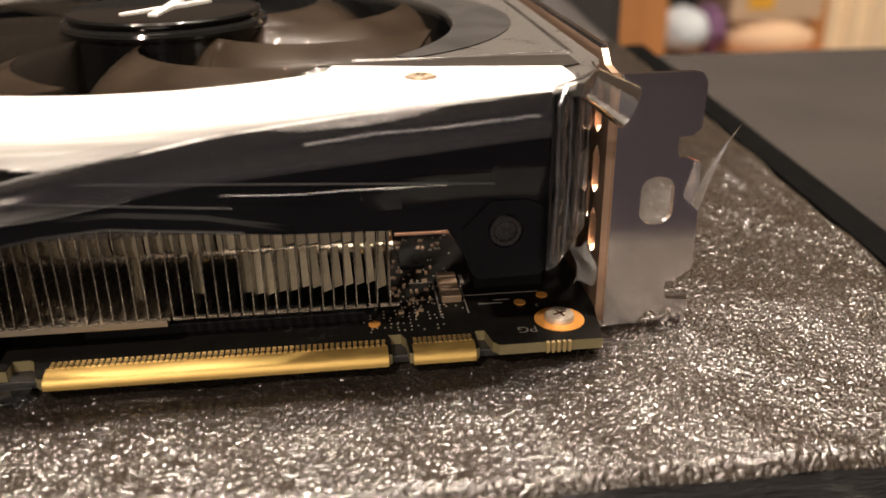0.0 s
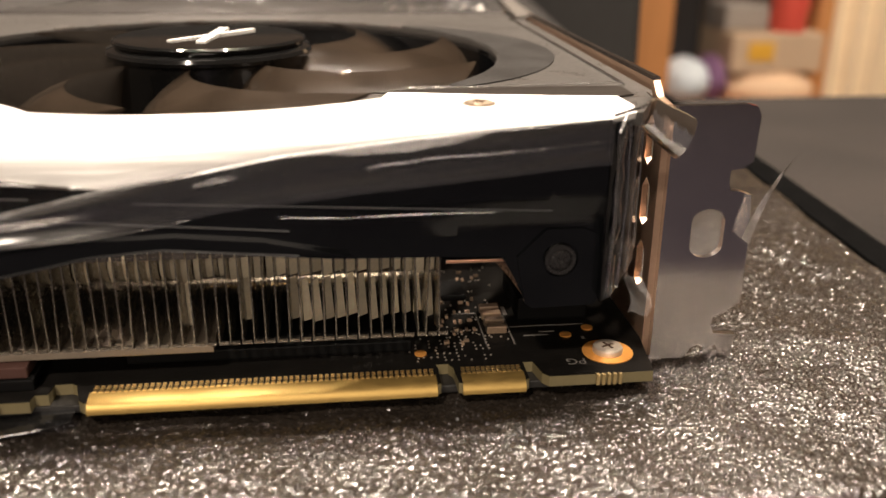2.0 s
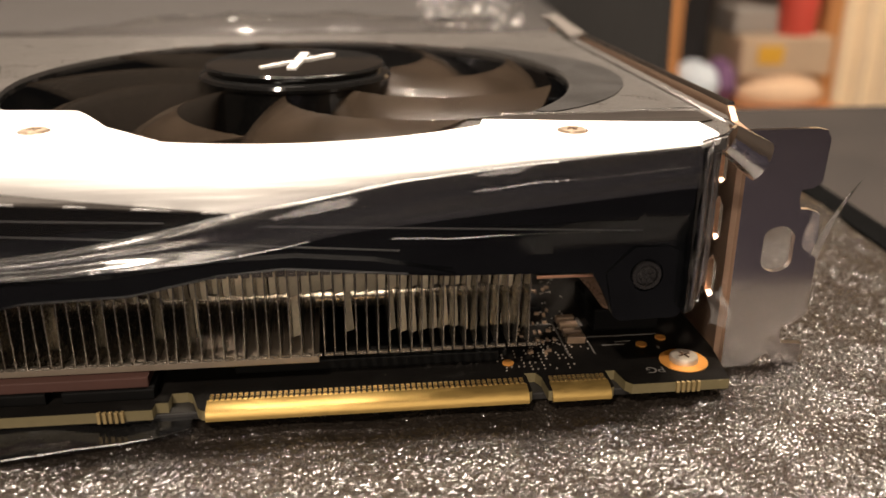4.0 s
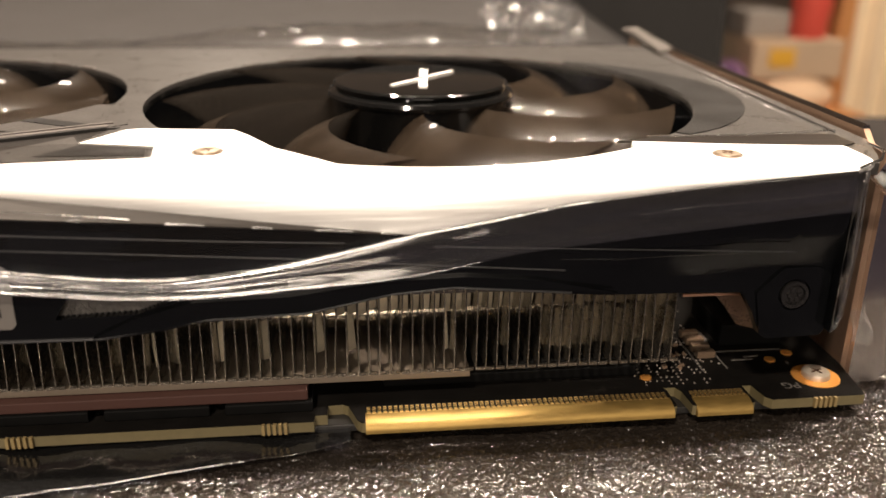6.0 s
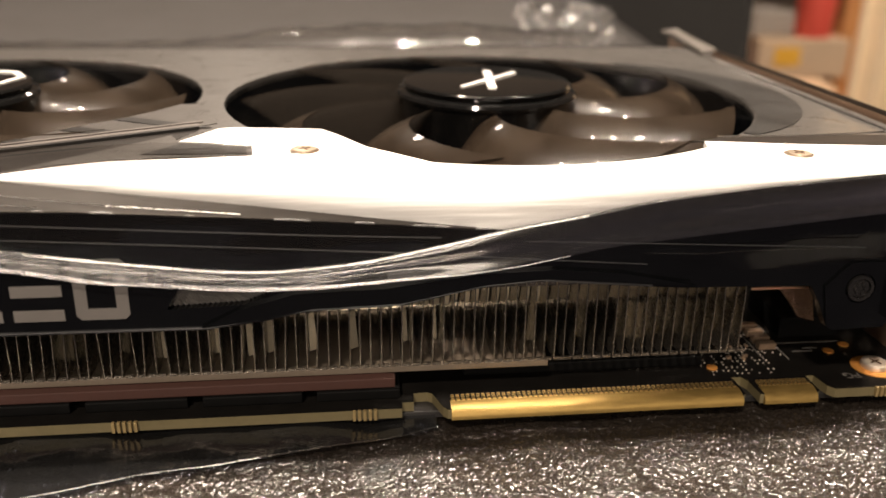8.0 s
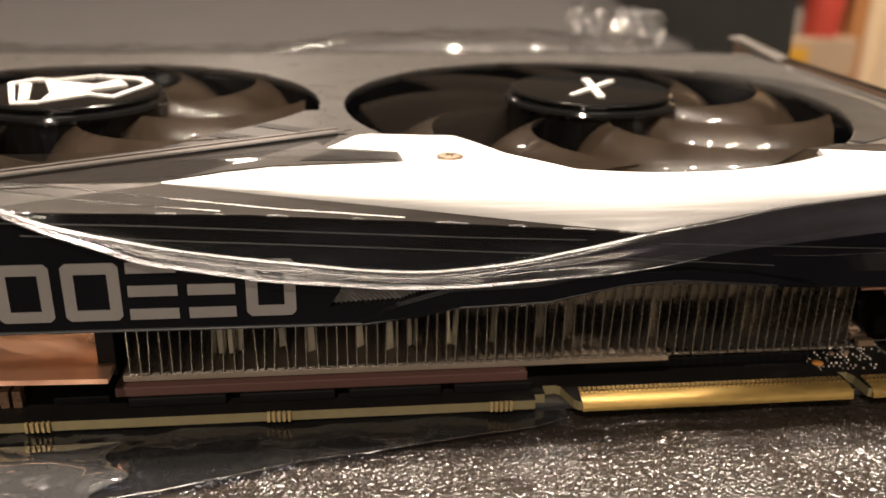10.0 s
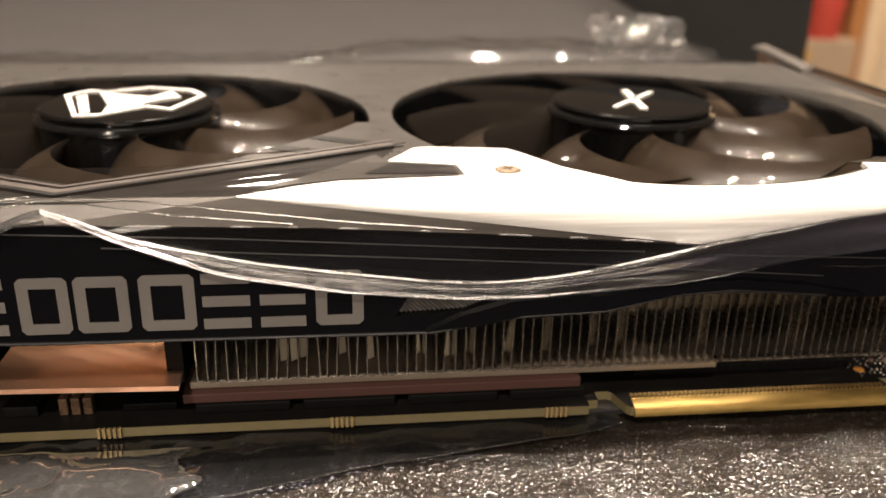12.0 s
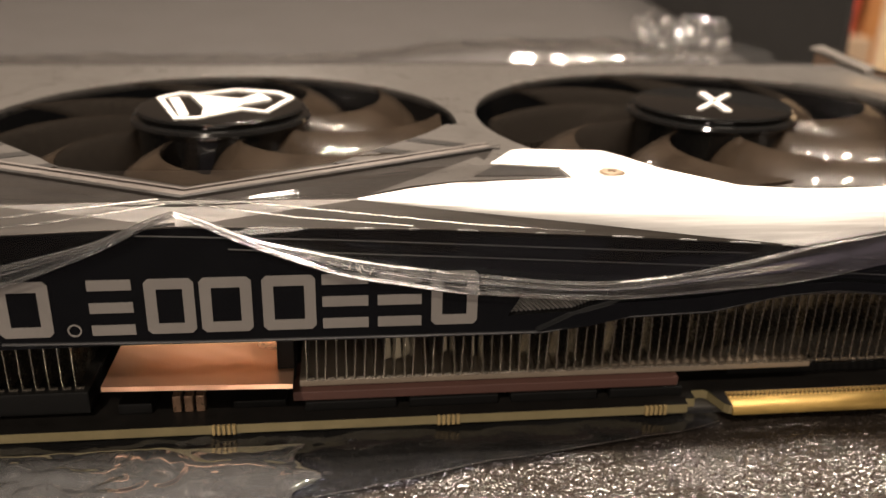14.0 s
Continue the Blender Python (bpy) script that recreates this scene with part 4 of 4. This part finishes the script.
blade_mesh = None
TIP = [-96.0, -76.0, -84.0]
for n_fan, (x, y) in enumerate(FAN):
    place = Matrix.Translation((x * MM, y * MM, 1.3 * MM))
    hub = part("fan_hub", hub_mesh(), M_HUB, card, "glossy black fan hub", True)
    hub.matrix_basis = place
    for k in range(9):
        if blade_mesh is None:
            bm = bmesh.new()
            blade(bm)
            ob = link("fan_blade", bm, M_BLADE, True)
            blade_mesh = ob.data
        else:
            ob = new("fan_blade", blade_mesh)
        ob.parent = hub
        ob.matrix_basis = Matrix.Rotation(radians(TIP[n_fan]) + k * math.tau / 9, 4, "Z") @ Matrix.Diagonal((FAN_R[n_fan] / 46.5, FAN_R[n_fan] / 46.5, 1, 1))
    if n_fan == 1:
        bm = bmesh.new()
        banner = [(-12.6, 5.6), (-6.6, -12.0), (-2.3, -11.5), (4.1, -4.8), (9.0, -7.6), (13.2, 5.1), (10.2, 10.3), (1.4, 13.4), (-5.6, 9.1), (-9.0, 10.4)]
        inner = [(-11.4, 5.4), (-6.1, -10.8), (-2.6, -10.4), (4.0, -3.7), (8.4, -6.2), (12.0, 4.9), (9.5, 9.2), (1.5, 12.2), (-5.5, 7.9), (-8.8, 9.2)]
        slab(bm, banner, [inner], lambda u, v: (u, v, 39.8), (0, 0, 0.25))
        slab(bm, [(-10.2, 4.7), (-8.4, 5.4), (-4.5, -8.8), (-5.9, -10.0)], [], lambda u, v: (u, v, 39.8), (0, 0, 0.25))
        slab(bm, [(-6.6, 7.4), (-1.5, 5.6), (3.2, 3.5), (6.3, 8.6), (8.9, 3.4), (4.0, -0.7), (2.7, -4.4), (0.3, -6.8), (-2.2, -9.6), (-2.6, -3.8), (-5.4, 4.2)], [], lambda u, v: (u, v, 39.8), (0, 0, 0.3))
    else:
        bm = bmesh.new()
        # Crossed bars paint a reflection that moves over the hub, at average angles.
        for a, w, size in ((1.47, 1.5, 17.0), (0.86, 0.9, 18.0)):
            bmesh.ops.create_cube(bm, size=1, matrix=Matrix.Translation((0.5, 0, 39.9)) @ Matrix.Rotation(a, 4, "Z") @ Matrix.Diagonal((size, w, 0.3, 1)))
    em = link("emblem", bm, M_LOGO_GLINT)
    em.parent = hub
    tagged(em, "plain silver mark, a painted glint on the outer hubs")

# bracket
bm = bmesh.new()
BY = 108.0
flange = [(36.4, 0.4), (37.4, 0.2), (41.5, 0.2), (42.3, 1.6), (43.4, 2.2), (44.6, 1.6), (45.2, -1.4), (46.0, -2.6), (47.6, -2.6), (48.4, -1.6), (48.9, 2.6), (48.9, 3.6), (45.6, 3.9), (45.0, 5.2), (45.2, 6.6), (46.6, 7.0), (49.0, 8.6),
          (48.9, 18.5), (48.4, 24.6), (46.8, 25.2), (45.4, 25.3), (45.0, 26.6), (45.1, 28.2), (46.8, 28.4), (48.1, 29.4), (48.3, 35.6), (47.6, 36.8), (46.4, 37.1), (36.4, 37.0)]
slot = [(42.8 + (2.4) * math.cos(a), (20.9 if math.sin(a) >= 0 else 17.6) + 1.9 * math.sin(a)) for a in (math.tau * (i + 0.5) / 28 for i in range(28))]
slab(bm, flange, [slot], lambda u, v: (u, BY, v), (0, 0.95, 0))
bracket = part("bracket", bm, M_CHROME, card, "shiny nickel mounting bracket with slot and notches")
bm = bmesh.new()
vents = []
for k, (y0, z0) in enumerate(((113.0, 10.6), (117.0, 14.2), (113.2, 19.8), (117.4, 24.2), (113.5, 28.6), (122, 10.6), (126, 19.0), (122, 27.5), (131, 14), (131, 23.5), (136, 29), (140, 11), (140, 20), (147, 15), (147, 25), (155, 11), (155, 20), (155, 29), (164, 15), (164, 25))):
    vents.append([(y0 - 1.5, z0 + 0.4), (y0 + 0.2, z0 - 0.9), (y0 + 1.6, z0 - 0.2), (y0 + 1.6, z0 + 4.6), (y0 + 0.2, z0 + 6.2), (y0 - 1.5, z0 + 5.0)])
vents = [v for i, v in enumerate(vents) if i not in (3,)]
slab(bm, [(109.0, 0.4), (219, 0.4), (224, 6), (224, 38.9), (117.4, 39.3), (114.4, 39.2), (112.4, 37.4), (109.0, 37.0)], vents, lambda u, v: (36.4, u, v), (-0.95, 0, 0))
part("bracket_plate", bm, M_PLATE, bracket, "slotted bracket plate")
bm = bmesh.new()
tube(bm, [(35.95, 114.4, 39.3), (35.95, 150, 39.2), (35.95, 224, 38.9)], 0.55, 8)
part("bracket_rim", bm, M_CHROME, bracket, smooth=True)
bm = bmesh.new()
box(bm, 32.5, 36.8, 194, 223, 38.3, 39.3, 0.4)
bmesh.ops.subdivide_edges(bm, edges=bm.edges[:], cuts=3)
for v in bm.verts:
    v.co.z += 0.045 * (v.co.y - 192) + 1.3 * noise.noise(v.co * 0.23)
part("bracket_end", bm, M_TAB, bracket, "pale end of the bracket")

# ---------------------------------------------------------------- plastic film
upper_fold = [(MID, 38.8), (-111.3, 34.2), (-96.4, 30.6), (-80.3, 28.2), (-70, 26.9), (-62, 26.4), (-51.1, 27.5), (-40, 29.6), (-32.7, 31.4), (-12.8, 34.9), (3, 36.6), (24.4, 38.2)]
lower_fold = [(MID, 38.4), (-111.3, 33.2), (-100.2, 28.9), (-84.5, 26.0), (-68.2, 24.4), (-57, 24.2), (-46.5, 24.9), (-35.7, 25.6), (-28, 26.8), (-20, 28.6), (-4.5, 30.2), (10, 31.6), (24, 33.0)]
film = thing("protective_film", -60, 96, 36, "clear protective plastic film loosely wrapped over the shroud edge", "plastic film")
for flip in (False, True):
    f = mirror if flip else (lambda x: x)

    def film_skin(u, v):
        x = MID + u * (24.4 - MID)
        z1, z0 = lerp(bev_low + white_low, x) + 0.2, soft_lerp(lower_fold, x)
        z = z1 + (z0 - z1) * v
        y = FY - 0.35 - 0.4 * math.sin(v * math.pi) * (0.5 + 0.5 * noise.noise((x * 0.06, v * 2, 3))) - 0.5 * v
        return (f(x), y, z)

    bm = bmesh.new()
    sheet(bm, 110, 14, film_skin)
    part("film_skin", bm, M_FILM, film, "smooth clear film", True)
    for table, rad, y0, nm in ((upper_fold, 0.25, 1.3, "film_fold"), (lower_fold, 0.30, 1.2, "film_fold")):
        pts = []
        for i in range(91):
            x = MID + ((24.4 if table is upper_fold else -24.0) - MID) * i / 90
            pts.append((f(x), FY - y0 - 0.35 * noise.noise((x * 0.09, rad * 30, 7)), soft_lerp(table, x)))
        bm = bmesh.new()
        tube(bm, pts, rad, 8, 40)
        part(nm, bm, M_FILMEDGE, film, "bright folded film edge", True)
    for pts, rad in (([(-119, 99.6, 39.0), (-108, 98.4, 38.2), (-96, 97.5, 37.0), (-82, 96.6, 35.6), (-66, 96.4, 34.2)], 0.11),
                     ([(-120, 98.6, 38.6), (-106, 97.2, 36.9), (-90, 96.4, 35.6)], 0.105), ([(-4, 95.9, 33.2), (4, 95.8, 34.2), (12, 95.8, 34.6), (23, 95.7, 35.6)], 0.06),
                     ([(-14, 95.8, 27.6), (-6, 95.8, 27.3), (0, 95.8, 27.5), (12, 95.9, 27.5)], 0.05)):
        bm = bmesh.new()
        tube(bm, [(f(a), b, c) for a, b, c in pts], rad, 8)
        part("film_fold", bm, M_FILMEDGE if rad > 0.1 else M_FILM, film, "bright folded film edge", True)
    for share, x0, x1, rad in ((0.16, -117, -58, 0.08), (0.36, -119, -46, 0.10), (0.84, -104, -40, 0.09)):
        pts = []
        for i in range(61):
            x = x0 + (x1 - x0) * i / 60
            w = share + 0.10 * noise.noise((x * 0.05, share * 9, 4))
            pts.append((f(x), FY - 1.75 - 0.3 * noise.noise((x * 0.08, share * 20, 2)), soft_lerp(upper_fold, x) * (1 - w) + soft_lerp(lower_fold, x) * w))
        bm = bmesh.new()
        tube(bm, pts, rad, 6, 25)
        part("film_fold", bm, M_FILMEDGE, film, "bright folded film edge", True)
    for x0, x1 in ((-98, -95.4), (-90.6, -89.4), (-84, -81.2), (-73, -71.6), (-62, -57.5), (-52, -49.6), (-44.5, -40), (-36.5, -34.6)):
        bm = bmesh.new()
        tube(bm, [(f(x0), FY - 0.4, lerp(bev_low, x0) + 0.1), (f((x0 + x1) / 2), FY - 0.6, lerp(bev_low, (x0 + x1) / 2) + 0.25), (f(x1), FY - 0.4, lerp(bev_low, x1) + 0.1)], 0.13, 6)
        part("film_nick", bm, M_FILMTAB, film, "small torn nick of film", True)
    # band between the two folds, gathered in small pleats

    def pleats(x, v):
        za, zb = soft_lerp(upper_fold, x), soft_lerp(lower_fold, x)
        z = za + (zb - za) * v
        return (f(x), FY - 1.3 - (0.42 if x < -46 else max(0.04, 0.42 - (x + 46) * 0.02)) * math.sin(v * math.pi * 2.5 + 2.6 * noise.noise((x * 0.05, 1, 1))), z)

    for x0, x1, material in ((MID, -48.0, M_CLEARPLEAT), (-48.0, 24.4, M_PLEAT)):
        bm = bmesh.new()
        sheet(bm, 70, 24, lambda u, v: pleats(x0 + u * (x1 - x0), v))
        part("film_pleat", bm, material, film, "pleated clear film", True)
# film hanging off the back edge, bulging behind the card
ease = lambda a, b, x: (lambda w: w * w * (3 - 2 * w))(min(1, max(0, (x - a) / (b - a))))


def back_film(u, v):
    x, y = -250 + 275 * u, 204 + 62 * v
    rise = 0.3 + 3.9 * ease(-112, -50, x) - 1.2 * ease(-25, 10, x) + 0.7 * noise.noise((x * 0.08, 3, 1))
    z = 38.75 - 4.6 * ease(208, 222, y) + 1.25 * rise * ease(221, 231, y + 4 * noise.noise((x * 0.03, 1, 5))) - 7 * ease(246, 266, y)
    return (x, y, z + ease(206, 215, y) * (0.55 * noise.noise((x * 0.07, y * 0.06, 4)) + 0.14 * noise.noise((x * 0.22, y * 0.18, 8))))


bm = bmesh.new()
sheet(bm, 240, 40, back_film)
part("film_skin", bm, M_BACKFILM, film, "film bulging over the back edge", True)
# film drawn tight over the middle of the front edge, creased from one corner


def creased(u, v):
    x = MID - 62 + 124 * u
    y = 99.0 + 14.0 * v
    dx, dy = x - MID, y - 98.0
    r, phi = math.hypot(dx, dy), math.atan2(dy, abs(dx))
    fold = math.exp(-((phi - 0.10 - 0.05 * noise.noise((r * 0.05, 2, 3))) / 0.045) ** 2) + 0.7 * math.exp(-((phi - 0.34) / 0.06) ** 2) * (0.5 + 0.5 * noise.noise((x * 0.09, 1, 7)))
    return (x, y, 38.95 + min(1.0, r * 0.025) * (0.8 * fold + 0.30 * noise.noise((x * 0.05, y * 0.10, 6))) - 0.4 * (1 - v))


bm = bmesh.new()
sheet(bm, 200, 40, creased)
part("film_skin", bm, M_FILM, film, "creased film over the chevron corner", True)
# crumpled bag standing up behind the card
bm = bmesh.new()


def crumple(u, v):
    a = u * 5.0
    p = Vector((25 + 15 * (u - 0.5) * 2 + 3 * math.sin(a * 3), 306 + 7 * math.sin(a * 2.1), 0.8 + 38.5 * v))
    k = min(1.0, 0.15 + v * 3)
    return p + Vector((noise.noise(p * 0.35) * 4 * k, noise.noise(p * 0.4 + Vector((9, 0, 0))) * 4 * k, noise.noise(p * 0.37 + Vector((0, 9, 0))) * 3 * k))


sheet(bm, 70, 34, crumple)
bag = thing("film_bag", 25, 306, 0, "crumpled clear plastic bag standing on the foam behind the card", "plastic bag")
part("film_end", bm, M_CRUMPLE, bag)
# upright film on the shroud's end, with a curled tab
for dx, dy, ph in ((25.4, 98.0, 0.0), (28.6, 102.6, 2.0)):
    bm = bmesh.new()
    sheet(bm, 5, 30, lambda u, v: (dx + 2.4 * u + 0.5 * noise.noise((v * 5, ph, u)), dy - 0.8 - 1.0 * math.sin(u * math.pi) + 0.4 * noise.noise((v * 6, ph, 5)) + 3.6 * u, 15.5 + 22.5 * v))
    part("film_skin", bm, M_WRAP, film, "upright strip of film", True)
for pts, rad in (([(25.2, 96.3, 16.5), (25.5, 96.2, 26), (25.3, 96.3, 36.5), (26.4, 97.2, 38.7)], 0.2), ([(27.4, 99.0, 15.8), (27.7, 98.8, 27), (27.5, 99.0, 37.0)], 0.16),
                 ([(29.8, 103.2, 16.2), (30.2, 103.4, 25), (30.0, 103.4, 36.0), (29.0, 103.0, 38.9)], 0.22), ([(32.4, 108.2, 18), (32.6, 108.4, 28), (32.4, 108.2, 36.6)], 0.14),
                 ([(24.6, 96.6, 38.5), (28.4, 98.4, 39.0), (31.4, 102.6, 39.0), (32.4, 108, 38.7)], 0.2), ([(2, 113.2, 38.9), (16, 112.6, 39.0), (31, 114.4, 39.0)], 0.16),
                 ([(31.8, 116, 38.4), (31.9, 150, 38.3), (31.8, 196, 38.2)], 0.3)):
    bm = bmesh.new()
    tube(bm, pts, rad, 8)
    part("film_fold", bm, M_FILMEDGE, film, "bright folded film edge", True)
bm = bmesh.new()
sheet(bm, 8, 10, lambda u, v: (39.8 + 6.0 * u, BY + 1.6 + 0.5 * noise.noise((u * 3, v * 3, 8)), 14.6 + 9.4 * v))
part("film_patch", bm, M_FILMTAB, film, "milky film behind the bracket slot", True)
bm = bmesh.new()


def curl(u, v):
    a = -0.6 + 4.4 * v
    ax = Vector((30.6, 102.4, 37.4)).lerp(Vector((36.6, 104.6, 33.6)), u)
    r = 1.9 + 0.7 * u
    return ax + Vector((0.45 * r * math.cos(a), -r * 0.8 * math.sin(a), r * math.cos(a)))


sheet(bm, 10, 18, curl)
part("film_tab", bm, M_FILMTAB, film, "curled film tab", True)
bm = bmesh.new()
sheet(bm, 6, 8, lambda u, v: (28.6 + 2.4 * u + 0.6 * math.sin(v * 5), 97.6 + 0.9 * math.sin(u * 5 + v * 3), 12.6 + 5.5 * v))
part("film_tab", bm, M_FILMTAB, film, "small loose scrap of film", True)

wisp = thing("film_scrap", 49, 105, 18, "thin pointed scrap of clear film on the bracket edge", "plastic film")
bm = bmesh.new()
sheet(bm, 14, 5, lambda u, v: (47.2 + 4.9 * u ** 1.25 + 1.6 * v * (1 - u), 106.6 - 2.0 * u + 0.8 * v * (1 - u), 19.0 + 11.8 * u + 0.8 * math.sin(u * 3) - 1.5 * v * (1 - u)))
part("film_blade", bm, M_FILMTAB, wisp, smooth=True)

under_sheet = thing("plastic_sheet", -160, 95, 0, "glossy clear plastic bag sheet spread under the card on the foam", "plastic sheet")


def sheet_front(x):
    return lerp([(-280, 62), (-160, 72.5), (-101, 85.1), (-76, 91.1), (-66.7, 92.4), (-43.9, 96.8), (-40.0, 98.4)], x)


def wavy(u, v):
    x = -280 + 239 * u
    y0 = sheet_front(x)
    y = y0 + (104 - y0) * v
    w = 0.9 * noise.noise((x * 0.09, y * 0.12, 2)) + 0.55 * noise.noise((x * 0.22, y * 0.3, 6)) * v
    hump = 1.1 * (0.5 + 0.5 * math.sin(x * 0.19)) * max(0, v - 0.45)
    far = min(1, max(0, (-92 - x) / 18))
    w += far * (1.5 * noise.noise((x * 0.16, y * 0.2, 11)) + 0.5 * noise.noise((x * 0.5, y * 0.55, 5)))
    return (x, y, 1.05 + 0.2 * v + 0.5 * w + hump * 0.5)


bm = bmesh.new()
sheet(bm, 320, 40, wavy)
part("sheet_skin", bm, M_SHEET, under_sheet, "wavy glossy plastic", True)
bm = bmesh.new()


def rumple(u, v):
    x, y = -172 + (66 + 9 * noise.noise((v * 3.1, 5, 2))) * u, 81 + 15.5 * v - 5 * (1 - u) * (1 - v)
    edge = math.sin(u * math.pi) ** 0.5 * math.sin(v * math.pi) ** 0.5
    h = 1.2 + 1.9 * noise.noise((x * 0.10, y * 0.13, 3)) + 1.0 * abs(noise.noise((x * 0.21, y * 0.24, 9))) + 0.12 * noise.noise((x * 0.6, y * 0.6, 1))
    return (x, y, 1.5 + max(0.0, h + 0.4) * edge)


sheet(bm, 120, 36, rumple)
part("sheet_rumple", bm, M_RUMPLE, under_sheet, "rumpled milky part of the sheet", True)
bm = bmesh.new()
tube(bm, [tuple(Vector(wavy(i / 120, 0.0)) + Vector((0, -0.1, 0.1))) for i in range(121)], 0.09, 6)
part("sheet_hem", bm, M_WRAP, under_sheet, "bright cut edge", True)

# ---------------------------------------------------------------- things far behind
bm = bmesh.new()
box(bm, 490, 606, 1560, 1640, -780, 220, 6)
tagged(link("wooden_post", bm, M_WOOD), "upright orange-brown wooden board behind the desk", "board")
bm = bmesh.new()
box(bm, 606, 700, 1660, 1980, -780, 260, 6)
tagged(link("cabinet", bm, M_BLACKTHING), "black cabinet standing beyond the desk", "cabinet")
bm = bmesh.new()
bmesh.ops.create_icosphere(bm, subdivisions=3, radius=1, matrix=Matrix.Translation((652, 1600, -235)) @ Matrix.Diagonal((48, 60, 42, 1)))
for v in bm.verts:
    v.co += v.normal * 8 * noise.noise(v.co * 0.03)
tagged(link("bag", bm, M_BLUE, True), "small blue and white bag on the shelf", "bag")
bm = bmesh.new()
bmesh.ops.create_icosphere(bm, subdivisions=3, radius=1, matrix=Matrix.Translation((712, 1620, -240)) @ Matrix.Diagonal((26, 50, 48, 1)))
for v in bm.verts:
    v.co += v.normal * 8 * noise.noise(v.co * 0.04)
tagged(link("cloth", bm, M_PURPLE, True), "bundled dark purple cloth on the shelf", "cloth")
shelf = thing("shelf", 760, 1700, -780, "low wooden shelf beyond the desk holding boxes", "shelf")
bm = bmesh.new()
box(bm, 480, 960, 1540, 1900, -310, -284, 4)
part("board", bm, M_WOOD, shelf)
for x in (500, 930):
    bm = bmesh.new()
    box(bm, x, x + 24, 1560, 1880, -780, -310, 3)
    part("side_panel", bm, M_WOOD, shelf)
bm = bmesh.new()
box(bm, 742, 926, 1600, 1760, -224, -150, 4)
carton = part("cardboard_box", bm, M_BOX, None)
tagged(carton, "brown cardboard box with a yellow patch", "box")
bm = bmesh.new()
box(bm, 775, 826, 1597.5, 1600.5, -200, -166, 1)
part("yellow_patch", bm, M_YELLOW, carton)
bm = bmesh.new()
bmesh.ops.create_icosphere(bm, subdivisions=3, radius=1, matrix=Matrix.Translation((838, 1640, -262)) @ Matrix.Diagonal((96, 70, 44, 1)))
tagged(link("cushion", bm, M_TAN, True), "rounded tan cushion under the cardboard box", "cushion")
bm = bmesh.new()
box(bm, 740, 830, 1640, 1740, -150, -100, 8)
tagged(link("paper_parcel", bm, M_PAPER), "grey paper parcel lying on the cardboard box", "parcel")
bm = bmesh.new()
cyl(bm, 866, 1640, -150, -20, 34, 40, 32, 4)
tagged(link("red_container", bm, M_RED, True), "red plastic container on the cardboard box", "container")
bm = bmesh.new()
box(bm, 928, 962, 1640, 1700, -780, 300, 4)
tagged(link("post", bm, M_WOOD), "brown upright post beside the curtain", "post")
bm = bmesh.new()
sheet(bm, 80, 4, lambda u, v: (970 + 500 * u, 1720 + 14 * math.sin(u * 60), -780 + 1400 * v))
sol = link("curtain", bm, M_CREAM, True)
tagged(sol, "cream curtain hanging in soft folds", "curtain")
